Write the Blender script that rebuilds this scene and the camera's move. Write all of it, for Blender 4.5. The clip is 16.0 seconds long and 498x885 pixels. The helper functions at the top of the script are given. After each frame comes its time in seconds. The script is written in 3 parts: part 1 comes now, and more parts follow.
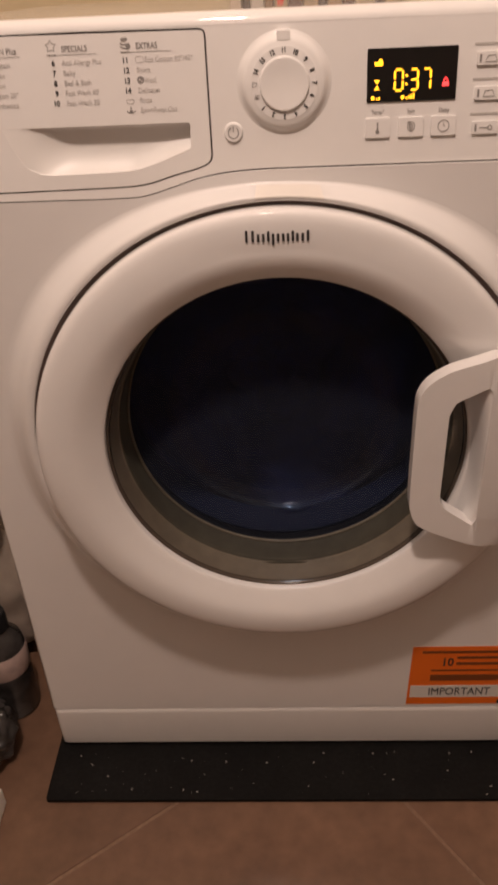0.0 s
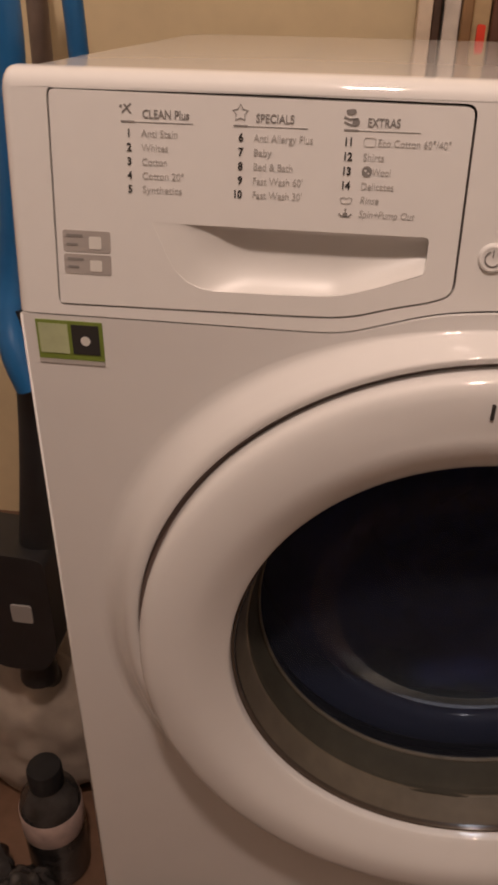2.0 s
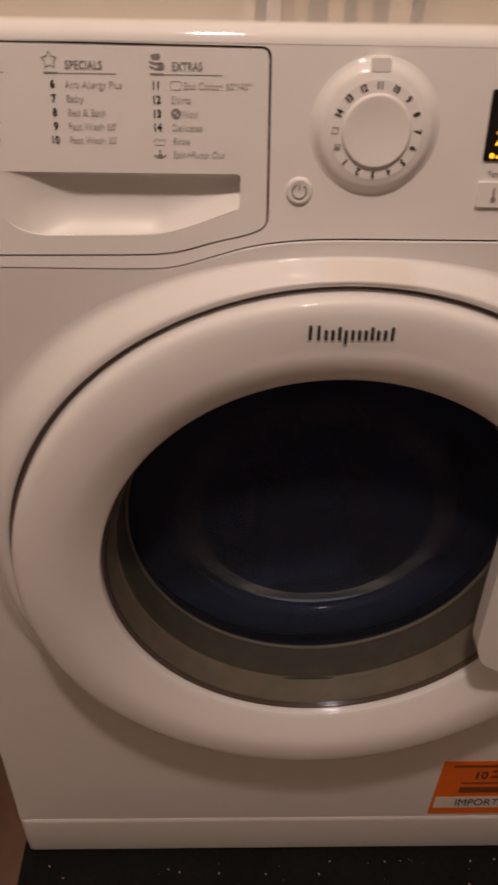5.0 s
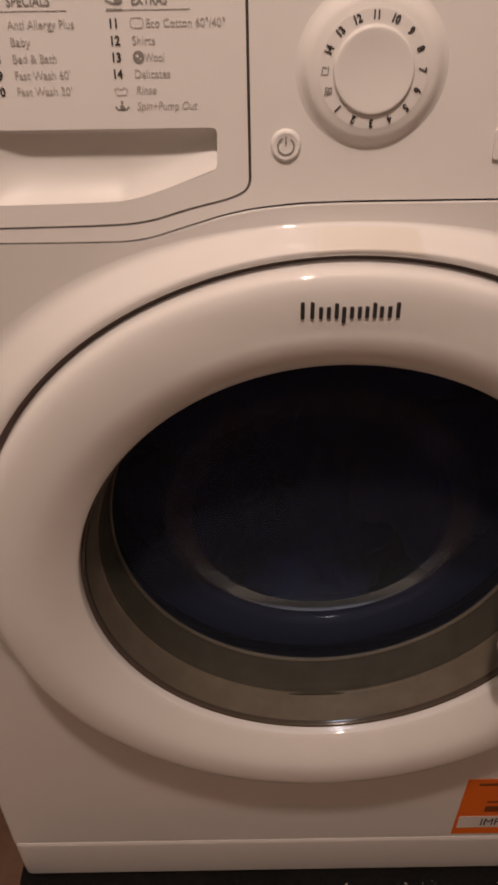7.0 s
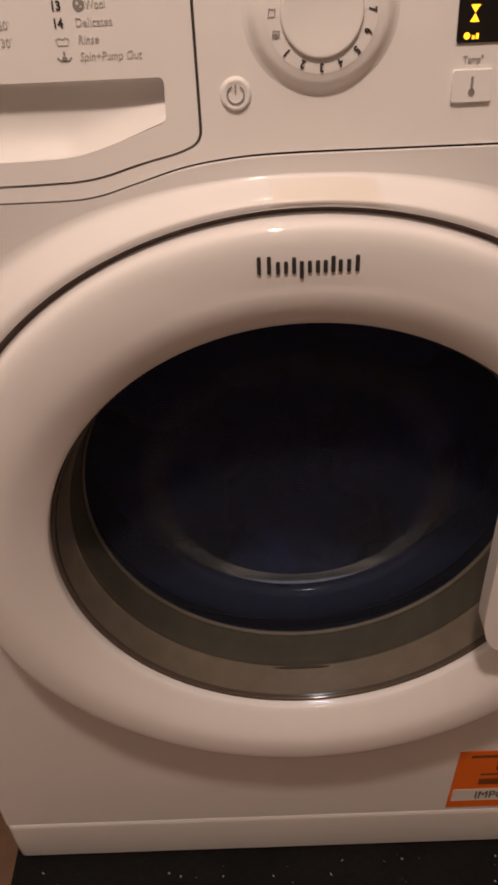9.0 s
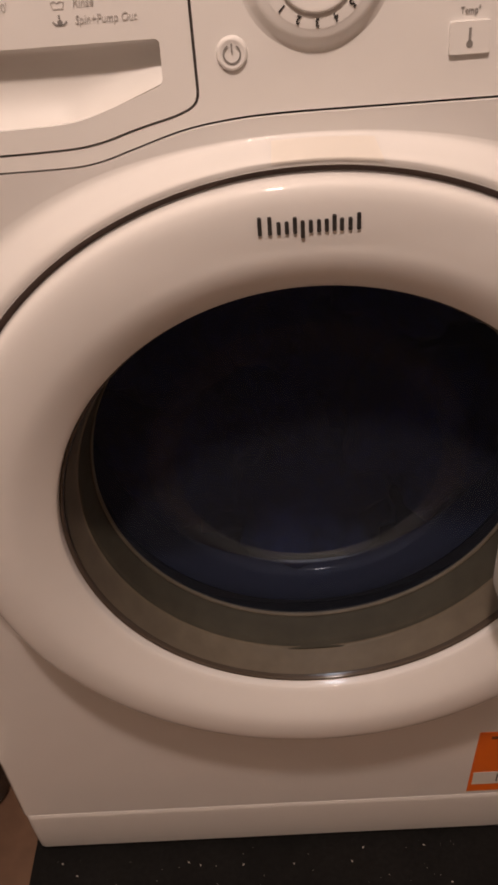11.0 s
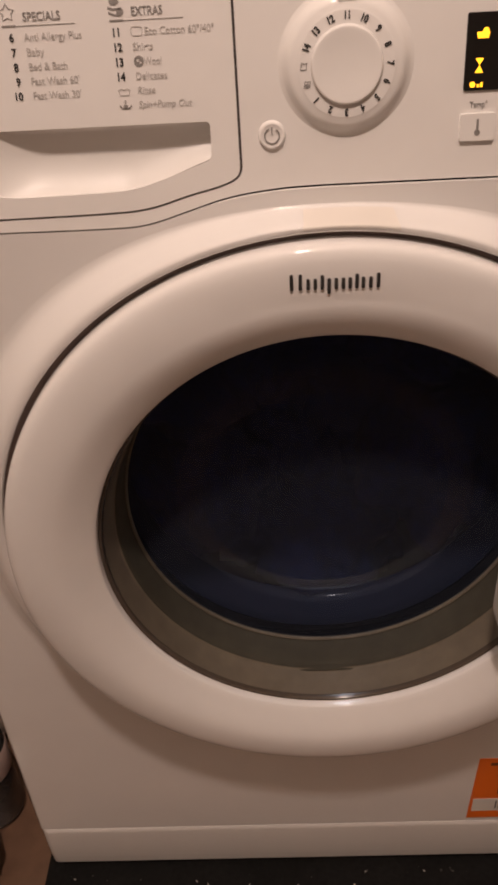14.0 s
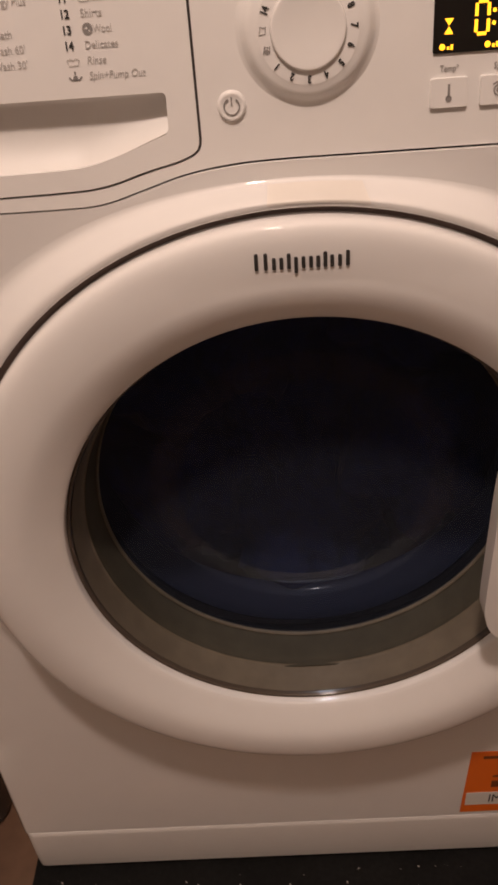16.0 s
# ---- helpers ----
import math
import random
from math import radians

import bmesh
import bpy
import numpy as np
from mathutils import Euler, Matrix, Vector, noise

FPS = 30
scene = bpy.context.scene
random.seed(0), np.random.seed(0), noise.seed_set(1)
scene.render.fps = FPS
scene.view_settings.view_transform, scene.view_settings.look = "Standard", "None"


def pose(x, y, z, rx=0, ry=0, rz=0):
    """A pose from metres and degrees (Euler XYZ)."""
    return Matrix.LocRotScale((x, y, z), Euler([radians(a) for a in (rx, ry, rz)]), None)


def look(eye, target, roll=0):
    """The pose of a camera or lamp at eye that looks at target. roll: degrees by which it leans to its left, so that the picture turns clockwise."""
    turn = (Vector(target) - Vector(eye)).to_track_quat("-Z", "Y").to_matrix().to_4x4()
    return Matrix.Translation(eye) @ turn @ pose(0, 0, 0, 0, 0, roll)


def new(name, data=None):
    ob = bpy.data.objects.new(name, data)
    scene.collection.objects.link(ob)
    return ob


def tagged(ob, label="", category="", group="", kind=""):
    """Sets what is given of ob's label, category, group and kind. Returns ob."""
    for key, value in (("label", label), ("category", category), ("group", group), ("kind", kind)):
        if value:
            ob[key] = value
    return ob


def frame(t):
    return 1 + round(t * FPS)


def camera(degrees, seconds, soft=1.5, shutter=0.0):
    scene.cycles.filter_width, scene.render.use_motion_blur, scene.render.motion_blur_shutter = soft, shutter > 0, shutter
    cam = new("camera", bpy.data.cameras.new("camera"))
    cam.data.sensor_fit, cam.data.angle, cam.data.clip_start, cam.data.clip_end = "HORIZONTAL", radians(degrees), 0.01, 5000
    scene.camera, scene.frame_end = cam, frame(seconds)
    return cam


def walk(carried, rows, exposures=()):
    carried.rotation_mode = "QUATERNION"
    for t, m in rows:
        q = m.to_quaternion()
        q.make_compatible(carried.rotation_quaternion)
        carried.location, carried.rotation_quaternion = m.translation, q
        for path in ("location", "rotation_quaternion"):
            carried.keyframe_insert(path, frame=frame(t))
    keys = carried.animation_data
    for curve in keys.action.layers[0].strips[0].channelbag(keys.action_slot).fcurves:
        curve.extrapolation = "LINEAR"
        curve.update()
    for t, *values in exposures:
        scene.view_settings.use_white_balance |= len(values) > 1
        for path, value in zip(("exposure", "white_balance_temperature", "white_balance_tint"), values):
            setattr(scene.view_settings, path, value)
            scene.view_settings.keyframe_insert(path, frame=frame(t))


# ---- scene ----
cam = camera(34.8, 16.0, soft=3.1, shutter=0.5)
PATH = [
    (0, (0.001, -0.658, 0.905), (-0.087, 1.011, -0.192), -2.95),
    (0.5, (0.002, -0.646, 0.897), (-0.091, 1.002, -0.233), -2.5),
    (1, (-0.036, -0.564, 0.897), (-0.099, 1.094, -0.223), 1.3),
    (1.5, (-0.077, -0.466, 0.921), (-0.275, 1.195, -0.175), 0.6),
    (1.6, (-0.09, -0.462, 0.907), (-0.266, 1.231, -0.144), 0.8),
    (2, (-0.104, -0.424, 0.904), (-0.332, 1.257, -0.155), 0.8),
    (2.5, (-0.103, -0.397, 0.918), (-0.267, 1.238, -0.221), 1.5),
    (3, (-0.105, -0.399, 0.91), (-0.265, 1.212, -0.265), 1.3),
    (3.5, (-0.102, -0.408, 0.91), (-0.222, 1.19, -0.285), 1.5),
    (4, (-0.092, -0.425, 0.923), (-0.182, 1.19, -0.255), 1.7),
    (4.5, (-0.093, -0.434, 0.925), (-0.063, 1.149, -0.297), 1.9),
    (5, (-0.073, -0.455, 0.924), (-0.022, 1.144, -0.276), 1.3),
    (5.2, (-0.063, -0.46, 0.925), (-0.007, 1.145, -0.269), 1.0),
    (7.3, (-0.05, -0.397, 0.878), (-0.06, 1.182, -0.349), -1.3),
    (7.5, (-0.043, -0.394, 0.871), (-0.056, 1.175, -0.368), -1.7),
    (8, (-0.03, -0.389, 0.86), (-0.039, 1.182, -0.376), -2.0),
    (8.5, (-0.026, -0.397, 0.864), (-0.031, 1.181, -0.364), -2.2),
    (9, (-0.03, -0.405, 0.87), (-0.048, 1.167, -0.366), -2.7),
    (9.2, (-0.024, -0.406, 0.867), (-0.073, 1.174, -0.357), -3.0),
    (11.3, (-0.026, -0.416, 0.851), (-0.095, 1.165, -0.372), -5.4),
    (11.5, (-0.026, -0.415, 0.854), (-0.113, 1.162, -0.372), -5.5),
    (12, (-0.029, -0.426, 0.856), (-0.114, 1.16, -0.358), -5.5),
    (12.5, (-0.026, -0.441, 0.863), (-0.106, 1.155, -0.339), -5.4),
    (13, (-0.034, -0.456, 0.871), (-0.107, 1.156, -0.31), -4.7),
    (13.5, (-0.045, -0.461, 0.872), (-0.126, 1.168, -0.286), -4.2),
    (14, (-0.038, -0.461, 0.878), (-0.102, 1.181, -0.262), -3.4),
    (14.5, (-0.028, -0.459, 0.878), (-0.078, 1.174, -0.276), -3.8),
    (15, (-0.024, -0.446, 0.863), (-0.082, 1.177, -0.304), -4.4),
    (15.5, (-0.021, -0.439, 0.862), (-0.086, 1.185, -0.303), -4.5),
    (16, (-0.022, -0.443, 0.863), (-0.081, 1.187, -0.295), -4.5),
]
walk(cam, [(t, look(eye, target, roll)) for t, eye, target, roll in PATH], [(0, -0.02), (0.7, -0.06), (1.0, -0.22), (1.6, -0.33), (3.0, -0.49), (4.0, -0.46), (5.0, -0.47), (7.5, -0.26), (9.0, -0.13), (11.5, -0.04), (16, -0.10)])

# ---- light ----
world = bpy.data.worlds.new("room_air")
world.use_nodes = True
world.node_tree.nodes["Background"].inputs["Color"].default_value = (0.9, 0.8, 0.68, 1)
world.node_tree.nodes["Background"].inputs["Strength"].default_value = 0.008
scene.world = world
LAMP_AT, LAMP_POWER = (-0.1, -0.58, 1.86), 48.0
bulb = bpy.data.lights.new("ceiling_bulb", "POINT")
bulb.energy, bulb.color, bulb.shadow_soft_size = LAMP_POWER, (1.0, 0.768, 0.650), 0.048
new("ceiling_bulb", bulb).location = LAMP_AT


# ---- materials ----
def material(name, color, rough=0.5, metal=0.0, grain=0.0, scale=40.0, bump=0.0, coat=0.0, stain=0.0, spec=0.5):
    """A surface with fine grain, larger blotches and relief."""
    m = bpy.data.materials.new(name)
    m.use_nodes = True
    t = m.node_tree
    b = t.nodes["Principled BSDF"]
    b.inputs["Base Color"].default_value = (*color, 1)
    b.inputs["Roughness"].default_value = rough
    b.inputs["Metallic"].default_value = metal
    b.inputs["Coat Weight"].default_value = coat
    b.inputs["Specular IOR Level"].default_value = spec
    where = t.nodes.new("ShaderNodeTexCoord")
    fine = t.nodes.new("ShaderNodeTexNoise")
    fine.inputs["Scale"].default_value, fine.inputs["Detail"].default_value = scale, 6
    t.links.new(where.outputs["Object"], fine.inputs["Vector"])
    if grain or stain:
        broad = t.nodes.new("ShaderNodeTexNoise")
        broad.inputs["Scale"].default_value, broad.inputs["Detail"].default_value = scale / 9, 4
        t.links.new(where.outputs["Object"], broad.inputs["Vector"])
        a = t.nodes.new("ShaderNodeMapRange")
        a.inputs["From Min"].default_value, a.inputs["From Max"].default_value = 0.3, 0.7
        a.inputs["To Min"].default_value, a.inputs["To Max"].default_value = 1 - grain, 1 + grain
        t.links.new(fine.outputs["Fac"], a.inputs["Value"])
        c = t.nodes.new("ShaderNodeMapRange")
        c.inputs["From Min"].default_value, c.inputs["From Max"].default_value = 0.35, 0.65
        c.inputs["To Min"].default_value, c.inputs["To Max"].default_value = 1 - stain, 1 + stain * 0.5
        t.links.new(broad.outputs["Fac"], c.inputs["Value"])
        f = t.nodes.new("ShaderNodeMath")
        f.operation = "MULTIPLY"
        t.links.new(a.outputs["Result"], f.inputs[0])
        t.links.new(c.outputs["Result"], f.inputs[1])
        s = t.nodes.new("ShaderNodeVectorMath")
        s.operation = "SCALE"
        s.inputs[0].default_value = color
        t.links.new(f.outputs["Value"], s.inputs["Scale"])
        t.links.new(s.outputs["Vector"], b.inputs["Base Color"])
    if bump:
        n = t.nodes.new("ShaderNodeBump")
        n.inputs["Strength"].default_value, n.inputs["Distance"].default_value = bump, 0.002
        t.links.new(fine.outputs["Fac"], n.inputs["Height"])
        t.links.new(n.outputs["Normal"], b.inputs["Normal"])
    return m


def glowing(name, color, strength):
    m = material(name, color, 0.4)
    b = m.node_tree.nodes["Principled BSDF"]
    b.inputs["Emission Color"].default_value = (*color, 1)
    b.inputs["Emission Strength"].default_value = strength
    return m


def pane(name, tint, ior=1.5, rough=0.02, sheen=(1, 1, 1)):
    """Thin glass: what is behind shows through the tint, and the surface mirrors the room."""
    m = bpy.data.materials.new(name)
    m.use_nodes = True
    t = m.node_tree
    t.nodes.remove(t.nodes["Principled BSDF"])
    see, gloss, mix, fres = (t.nodes.new("ShaderNode" + k) for k in ("BsdfTransparent", "BsdfGlossy", "MixShader", "Fresnel"))
    see.inputs["Color"].default_value = (*tint, 1)
    gloss.inputs["Color"].default_value = (*sheen, 1)
    gloss.inputs["Roughness"].default_value = rough
    fres.inputs["IOR"].default_value = ior
    t.links.new(fres.outputs["Fac"], mix.inputs["Fac"])
    t.links.new(see.outputs["BSDF"], mix.inputs[1])
    t.links.new(gloss.outputs["BSDF"], mix.inputs[2])
    haze, dull = t.nodes.new("ShaderNodeMixShader"), t.nodes.new("ShaderNodeBsdfDiffuse")
    dull.inputs["Color"].default_value = (0.36, 0.42, 0.60, 1)
    haze.inputs["Fac"].default_value = 0.044      # even bluish haze put into the colour, lifting the dark glass like dim reflections
    t.links.new(mix.outputs["Shader"], haze.inputs[1])
    t.links.new(dull.outputs["BSDF"], haze.inputs[2])
    t.links.new(haze.outputs["Shader"], t.nodes["Material Output"].inputs["Surface"])
    return m


ENAMEL = material("white_enamel", (0.77, 0.755, 0.745), 0.045, stain=0.025, grain=0.01, scale=30, bump=0.012)
PLASTIC = material("white_plastic", (0.78, 0.765, 0.75), 0.045, stain=0.02, grain=0.01, scale=60, bump=0.01)
DOOR_WHITE = material("door_white_plastic", (0.78, 0.765, 0.755), 0.04, stain=0.02, grain=0.01, scale=50, bump=0.008)
SATIN = material("satin_white_plastic", (0.78, 0.765, 0.745), 0.36, stain=0.02, grain=0.01, scale=60, bump=0.01)
GAP = material("dark_gap", (0.06, 0.048, 0.042), 0.8)
DOOR_GAP = material("brown_door_gap", (0.16, 0.115, 0.10), 0.8)
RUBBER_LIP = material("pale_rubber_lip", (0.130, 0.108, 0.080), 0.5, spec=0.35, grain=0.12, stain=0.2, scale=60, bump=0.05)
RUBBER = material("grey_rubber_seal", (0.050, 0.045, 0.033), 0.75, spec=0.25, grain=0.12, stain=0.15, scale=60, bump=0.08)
RIM_BLACK = material("black_rubber_rim", (0.025, 0.022, 0.02), 0.35)
RIM_BROWN = material("brown_glossy_rim", (0.075, 0.058, 0.045), 0.12)
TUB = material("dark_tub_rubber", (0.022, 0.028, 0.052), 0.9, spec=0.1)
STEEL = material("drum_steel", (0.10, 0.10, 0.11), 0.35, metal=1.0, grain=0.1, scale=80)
INK = material("black_ink", (0.035, 0.033, 0.032), 0.5)
GREY_INK = material("grey_ink", (0.25, 0.235, 0.225), 0.5)
PALE_INK = material("pale_grey_ink", (0.48, 0.455, 0.435), 0.5)
DISPLAY = material("black_display", (0.006, 0.005, 0.005), 0.18)
AMBER = glowing("amber_segments", (1.0, 0.46, 0.02), 2.0)
RED_GLOW = glowing("red_segments", (1.0, 0.05, 0.05), 2.2)
ORANGE = material("orange_sticker", (0.85, 0.17, 0.012), 0.45, stain=0.05, scale=80)
PAPER = material("white_sticker", (0.72, 0.70, 0.66), 0.5)
GREEN = material("green_sticker", (0.20, 0.27, 0.05), 0.45, stain=0.1, scale=200)
PALE_GREEN = material("pale_green_sticker", (0.50, 0.55, 0.33), 0.45, stain=0.2, scale=300)
SILVER = material("silver_sticker", (0.42, 0.385, 0.365), 0.35, stain=0.1, scale=200)
NAVY = material("navy_cotton", (0.015, 0.025, 0.10), 0.85, grain=0.3, stain=0.3, scale=120, bump=0.5)
MAROON = material("dark_red_cotton", (0.22, 0.012, 0.014), 0.85, grain=0.3, stain=0.3, scale=120, bump=0.5)
GLASS = pane("door_glass", (0.42, 0.48, 0.64), 1.20, 0.28, (0.50, 0.72, 1.0))
RIDGE = pane("door_glass_ridge", (0.44, 0.48, 0.60), 1.27, 0.16, (0.66, 0.80, 1.0))
MAT = material("black_rubber_mat", (0.006, 0.0056, 0.0054), 0.7, grain=0.4, stain=0.3, scale=180, bump=0.35, spec=0.15)
LINT = material("pale_lint", (0.55, 0.5, 0.45), 0.8)
TILE = material("brown_floor_tile", (0.165, 0.092, 0.058), 0.42, grain=0.14, stain=0.22, scale=45, bump=0.08)
GROUT = material("pale_grout", (0.215, 0.135, 0.092), 0.85, grain=0.2, scale=200, bump=0.3)
WALL = material("cream_wall_paint", (0.70, 0.57, 0.36), 0.75, grain=0.04, stain=0.05, scale=25, bump=0.1)
PALE_WALL = material("pale_wall_paint", (0.60, 0.565, 0.52), 0.75, grain=0.04, stain=0.05, scale=25, bump=0.1)
TAPE = material("beige_tape", (0.76, 0.72, 0.67), 0.36, stain=0.05, scale=90)
CEILING = material("white_ceiling_paint", (0.78, 0.75, 0.71), 0.8, stain=0.04, scale=20)


# ---- mesh tools ----
def part(name, bm, mat, parent=None, label="", smooth=40):
    """One bmesh becomes one mesh object under its thing."""
    if parent is not None and smooth >= 0:
        bmesh.ops.recalc_face_normals(bm, faces=bm.faces)
    me = bpy.data.meshes.new(name)
    bm.to_mesh(me)
    bm.free()
    me.materials.append(mat)
    if smooth:
        me.shade_smooth()
        if smooth > 0:
            me.set_sharp_from_angle(angle=radians(smooth))
    ob = new(name, me)
    ob.parent = parent
    if label:
        ob["label"] = label
    return ob


def bevel(ob, width, segments=2, angle=40):
    mod = ob.modifiers.new("bevel", "BEVEL")
    mod.width, mod.segments, mod.limit_method, mod.angle_limit = width, segments, "ANGLE", radians(angle)
    mod.harden_normals = False
    return ob


YP = -0.0098       # the front sheet
YF = -0.012        # the door and its surround
ZC = 0.4835         # height of the door's axis


def lathe(profile, segments=128, cx=0.0, cz=ZC):
    """Turns (radius, y) about the door's axis."""
    bm = bmesh.new()
    rings = []
    for r, y in profile:
        if r < 1e-6:
            rings.append([bm.verts.new((cx, y, cz))] * segments)
        else:
            rings.append([bm.verts.new((cx + r * math.cos(2 * math.pi * i / segments), y, cz + r * math.sin(2 * math.pi * i / segments))) for i in range(segments)])
    for a, b in zip(rings, rings[1:]):
        for i in range(segments):
            j = (i + 1) % segments
            vs = []
            for v in (a[i], a[j], b[j], b[i]):
                if v not in vs:
                    vs.append(v)
            if len(vs) > 2:
                bm.faces.new(vs)
    return bm


def curve_through(points, steps=6):
    """A smooth line through the points (Catmull-Rom)."""
    p = [points[0], *points, points[-1]]
    out = []
    for a, b, c, d in zip(p, p[1:], p[2:], p[3:]):
        for k in range(steps):
            t = k / steps
            out.append(tuple(0.5 * (2 * b[i] + (c[i] - a[i]) * t + (2 * a[i] - 5 * b[i] + 4 * c[i] - d[i]) * t * t + (3 * b[i] - a[i] - 3 * c[i] + d[i]) * t ** 3) for i in range(len(b))))
    return [*out, tuple(points[-1])]


def rounded(points, radius, steps=5):
    """The outline with its corners rounded; radius: one for all, or one for each."""
    out, n = [], len(points)
    radii = radius if isinstance(radius, (list, tuple)) else [radius] * n
    for i in range(n):
        p, a, b = Vector(points[i]), Vector(points[i - 1]), Vector(points[(i + 1) % n])
        r = min(radii[i], (a - p).length * 0.49, (b - p).length * 0.49)
        s, e = p + (a - p).normalized() * r, p + (b - p).normalized() * r
        for k in range(steps + 1):
            t = k / steps
            q = s.lerp(p, t).lerp(p.lerp(e, t), t)
            out.append((q.x, q.y))
    return out


def circle(cx, cz, r, n=64):
    return [(cx + r * math.cos(2 * math.pi * i / n), cz + r * math.sin(2 * math.pi * i / n)) for i in range(n)]


def box_outline(x0, x1, z0, z1):
    return [(x0, z0), (x1, z0), (x1, z1), (x0, z1)]


def plate(outer, holes=(), front=0.0, depth=0.01):
    """A flat piece with holes, in (x, z); its face at y = -front, its back depth behind."""
    bm = bmesh.new()
    edges = []
    for loop in (outer, *holes):
        vs = [bm.verts.new((x, -front, z)) for x, z in loop]
        edges += [bm.edges.new((a, b)) for a, b in zip(vs, vs[1:] + vs[:1])]
    bmesh.ops.triangle_fill(bm, use_beauty=True, use_dissolve=False, edges=edges)
    made = bmesh.ops.extrude_face_region(bm, geom=bm.faces[:])
    bmesh.ops.translate(bm, vec=(0, depth, 0), verts=[v for v in made["geom"] if isinstance(v, bmesh.types.BMVert)])
    return bm


SLOPE = 0.014 / 0.105


def console_y(z):
    """The control panel leans back towards its top."""
    return 0.006 - SLOPE * (0.84 - z)


def on_console(bm):
    for v in bm.verts:
        v.co.y += console_y(v.co.z)
    return bm


def join(*many):
    out = bmesh.new()
    for bm in many:
        me = bpy.data.meshes.new("join")
        bm.to_mesh(me)
        bm.free()
        out.from_mesh(me)
        bpy.data.meshes.remove(me)
    return out


def stroke(points, width, front, depth=0.0004, closed=False):
    """A flat drawn line of that width through the points."""
    bm = bmesh.new()
    n, rows = len(points), []
    for i, p in enumerate(points):
        a = Vector(points[i - 1] if i or closed else p)
        b = Vector(points[(i + 1) % n] if i < n - 1 or closed else p)
        d = (b - a).normalized()
        side = Vector((-d.y, d.x)) * width / 2
        rows.append([bm.verts.new((p[0] + s * side.x, y, p[1] + s * side.y)) for s in (1, -1) for y in (-front, -front + depth)])
    pairs = list(zip(rows, rows[1:])) + ([(rows[-1], rows[0])] if closed else [])
    for a, b in pairs:
        bm.faces.new((a[0], a[2], b[2], b[0]))
        bm.faces.new((a[0], b[0], b[1], a[1]))
        bm.faces.new((a[2], a[3], b[3], b[2]))
    return bm


def words(text, x, z, size, front=0.0006, narrow=0.82, align="LEFT", turn=0.0, bold=0.0, slant=0.0, width=0.0):
    """Lettering in the built-in font as a thin mesh in (x, z)."""
    cu = bpy.data.curves.new("words", "FONT")
    cu.body, cu.size, cu.align_x, cu.extrude, cu.offset, cu.shear = text, size, align, 0.00012, bold, slant
    cu.resolution_u = 3
    if align == "CENTER":
        cu.align_y = "CENTER"
    ob = new("words", cu)
    me = bpy.data.meshes.new_from_object(ob.evaluated_get(bpy.context.evaluated_depsgraph_get()))
    bpy.data.objects.remove(ob)
    bpy.data.curves.remove(cu)
    bm = bmesh.new()
    bm.from_mesh(me)
    bpy.data.meshes.remove(me)
    if width:
        xs = [v.co.x for v in bm.verts]
        narrow = width / (max(xs) - min(xs))
    c, s = math.cos(radians(turn)), math.sin(radians(turn))
    for v in bm.verts:
        u, w, d = v.co.x * narrow, v.co.y, v.co.z
        v.co = (x + u * c - w * s, -front - d, z + u * s + w * c)
    return bm


def tube(points, radius, sides=10, closed_ends=True):
    """A round tube along points in space; radius may differ from point to point."""
    bm = bmesh.new()
    rings, n = [], len(points)
    for i, p in enumerate(points):
        d = (Vector(points[min(i + 1, n - 1)]) - Vector(points[max(i - 1, 0)])).normalized()
        u = d.cross(Vector((0, 1, 0.01))).normalized()
        w = d.cross(u)
        r = radius[i] if isinstance(radius, (list, tuple)) else radius
        rings.append([bm.verts.new(Vector(p) + r * (u * math.cos(2 * math.pi * k / sides) + w * math.sin(2 * math.pi * k / sides))) for k in range(sides)])
    for a, b in zip(rings, rings[1:]):
        for k in range(sides):
            bm.faces.new((a[k], a[(k + 1) % sides], b[(k + 1) % sides], b[k]))
    if closed_ends:
        bm.faces.new(rings[0])
        bm.faces.new(rings[-1])
    return bm


def block(x0, x1, y0, y1, z0, z1):
    bm = bmesh.new()
    bmesh.ops.create_cube(bm, size=1)
    for v in bm.verts:
        v.co = ((x0, x1)[v.co.x > 0], (y0, y1)[v.co.y > 0], (z0, z1)[v.co.z > 0])
    return bm


def lump(cx, cy, cz, sx, sy, sz, rough=0.25, scale=3.0, seed=0.0, detail=4):
    """A crumpled soft shape."""
    bm = bmesh.new()
    bmesh.ops.create_icosphere(bm, subdivisions=detail, radius=1)
    for v in bm.verts:
        p = v.co.copy()
        k = noise.fractal(p * scale + Vector((seed, seed * 0.7, -seed)), 0.9, 2.1, 4) * rough
        fold = abs(noise.noise(p * scale * 1.4 + Vector((seed * 2, 1, seed)))) * rough * 0.8
        p *= 1 + k - fold
        v.co = (cx + p.x * sx, cy + p.y * sy, cz + p.z * sz)
    return bm


# ---- the room ----
def structure(name, bm, mat, label):
    return tagged(part(name, bm, mat, None, smooth=0), label, name.split("_")[0], kind="structure")


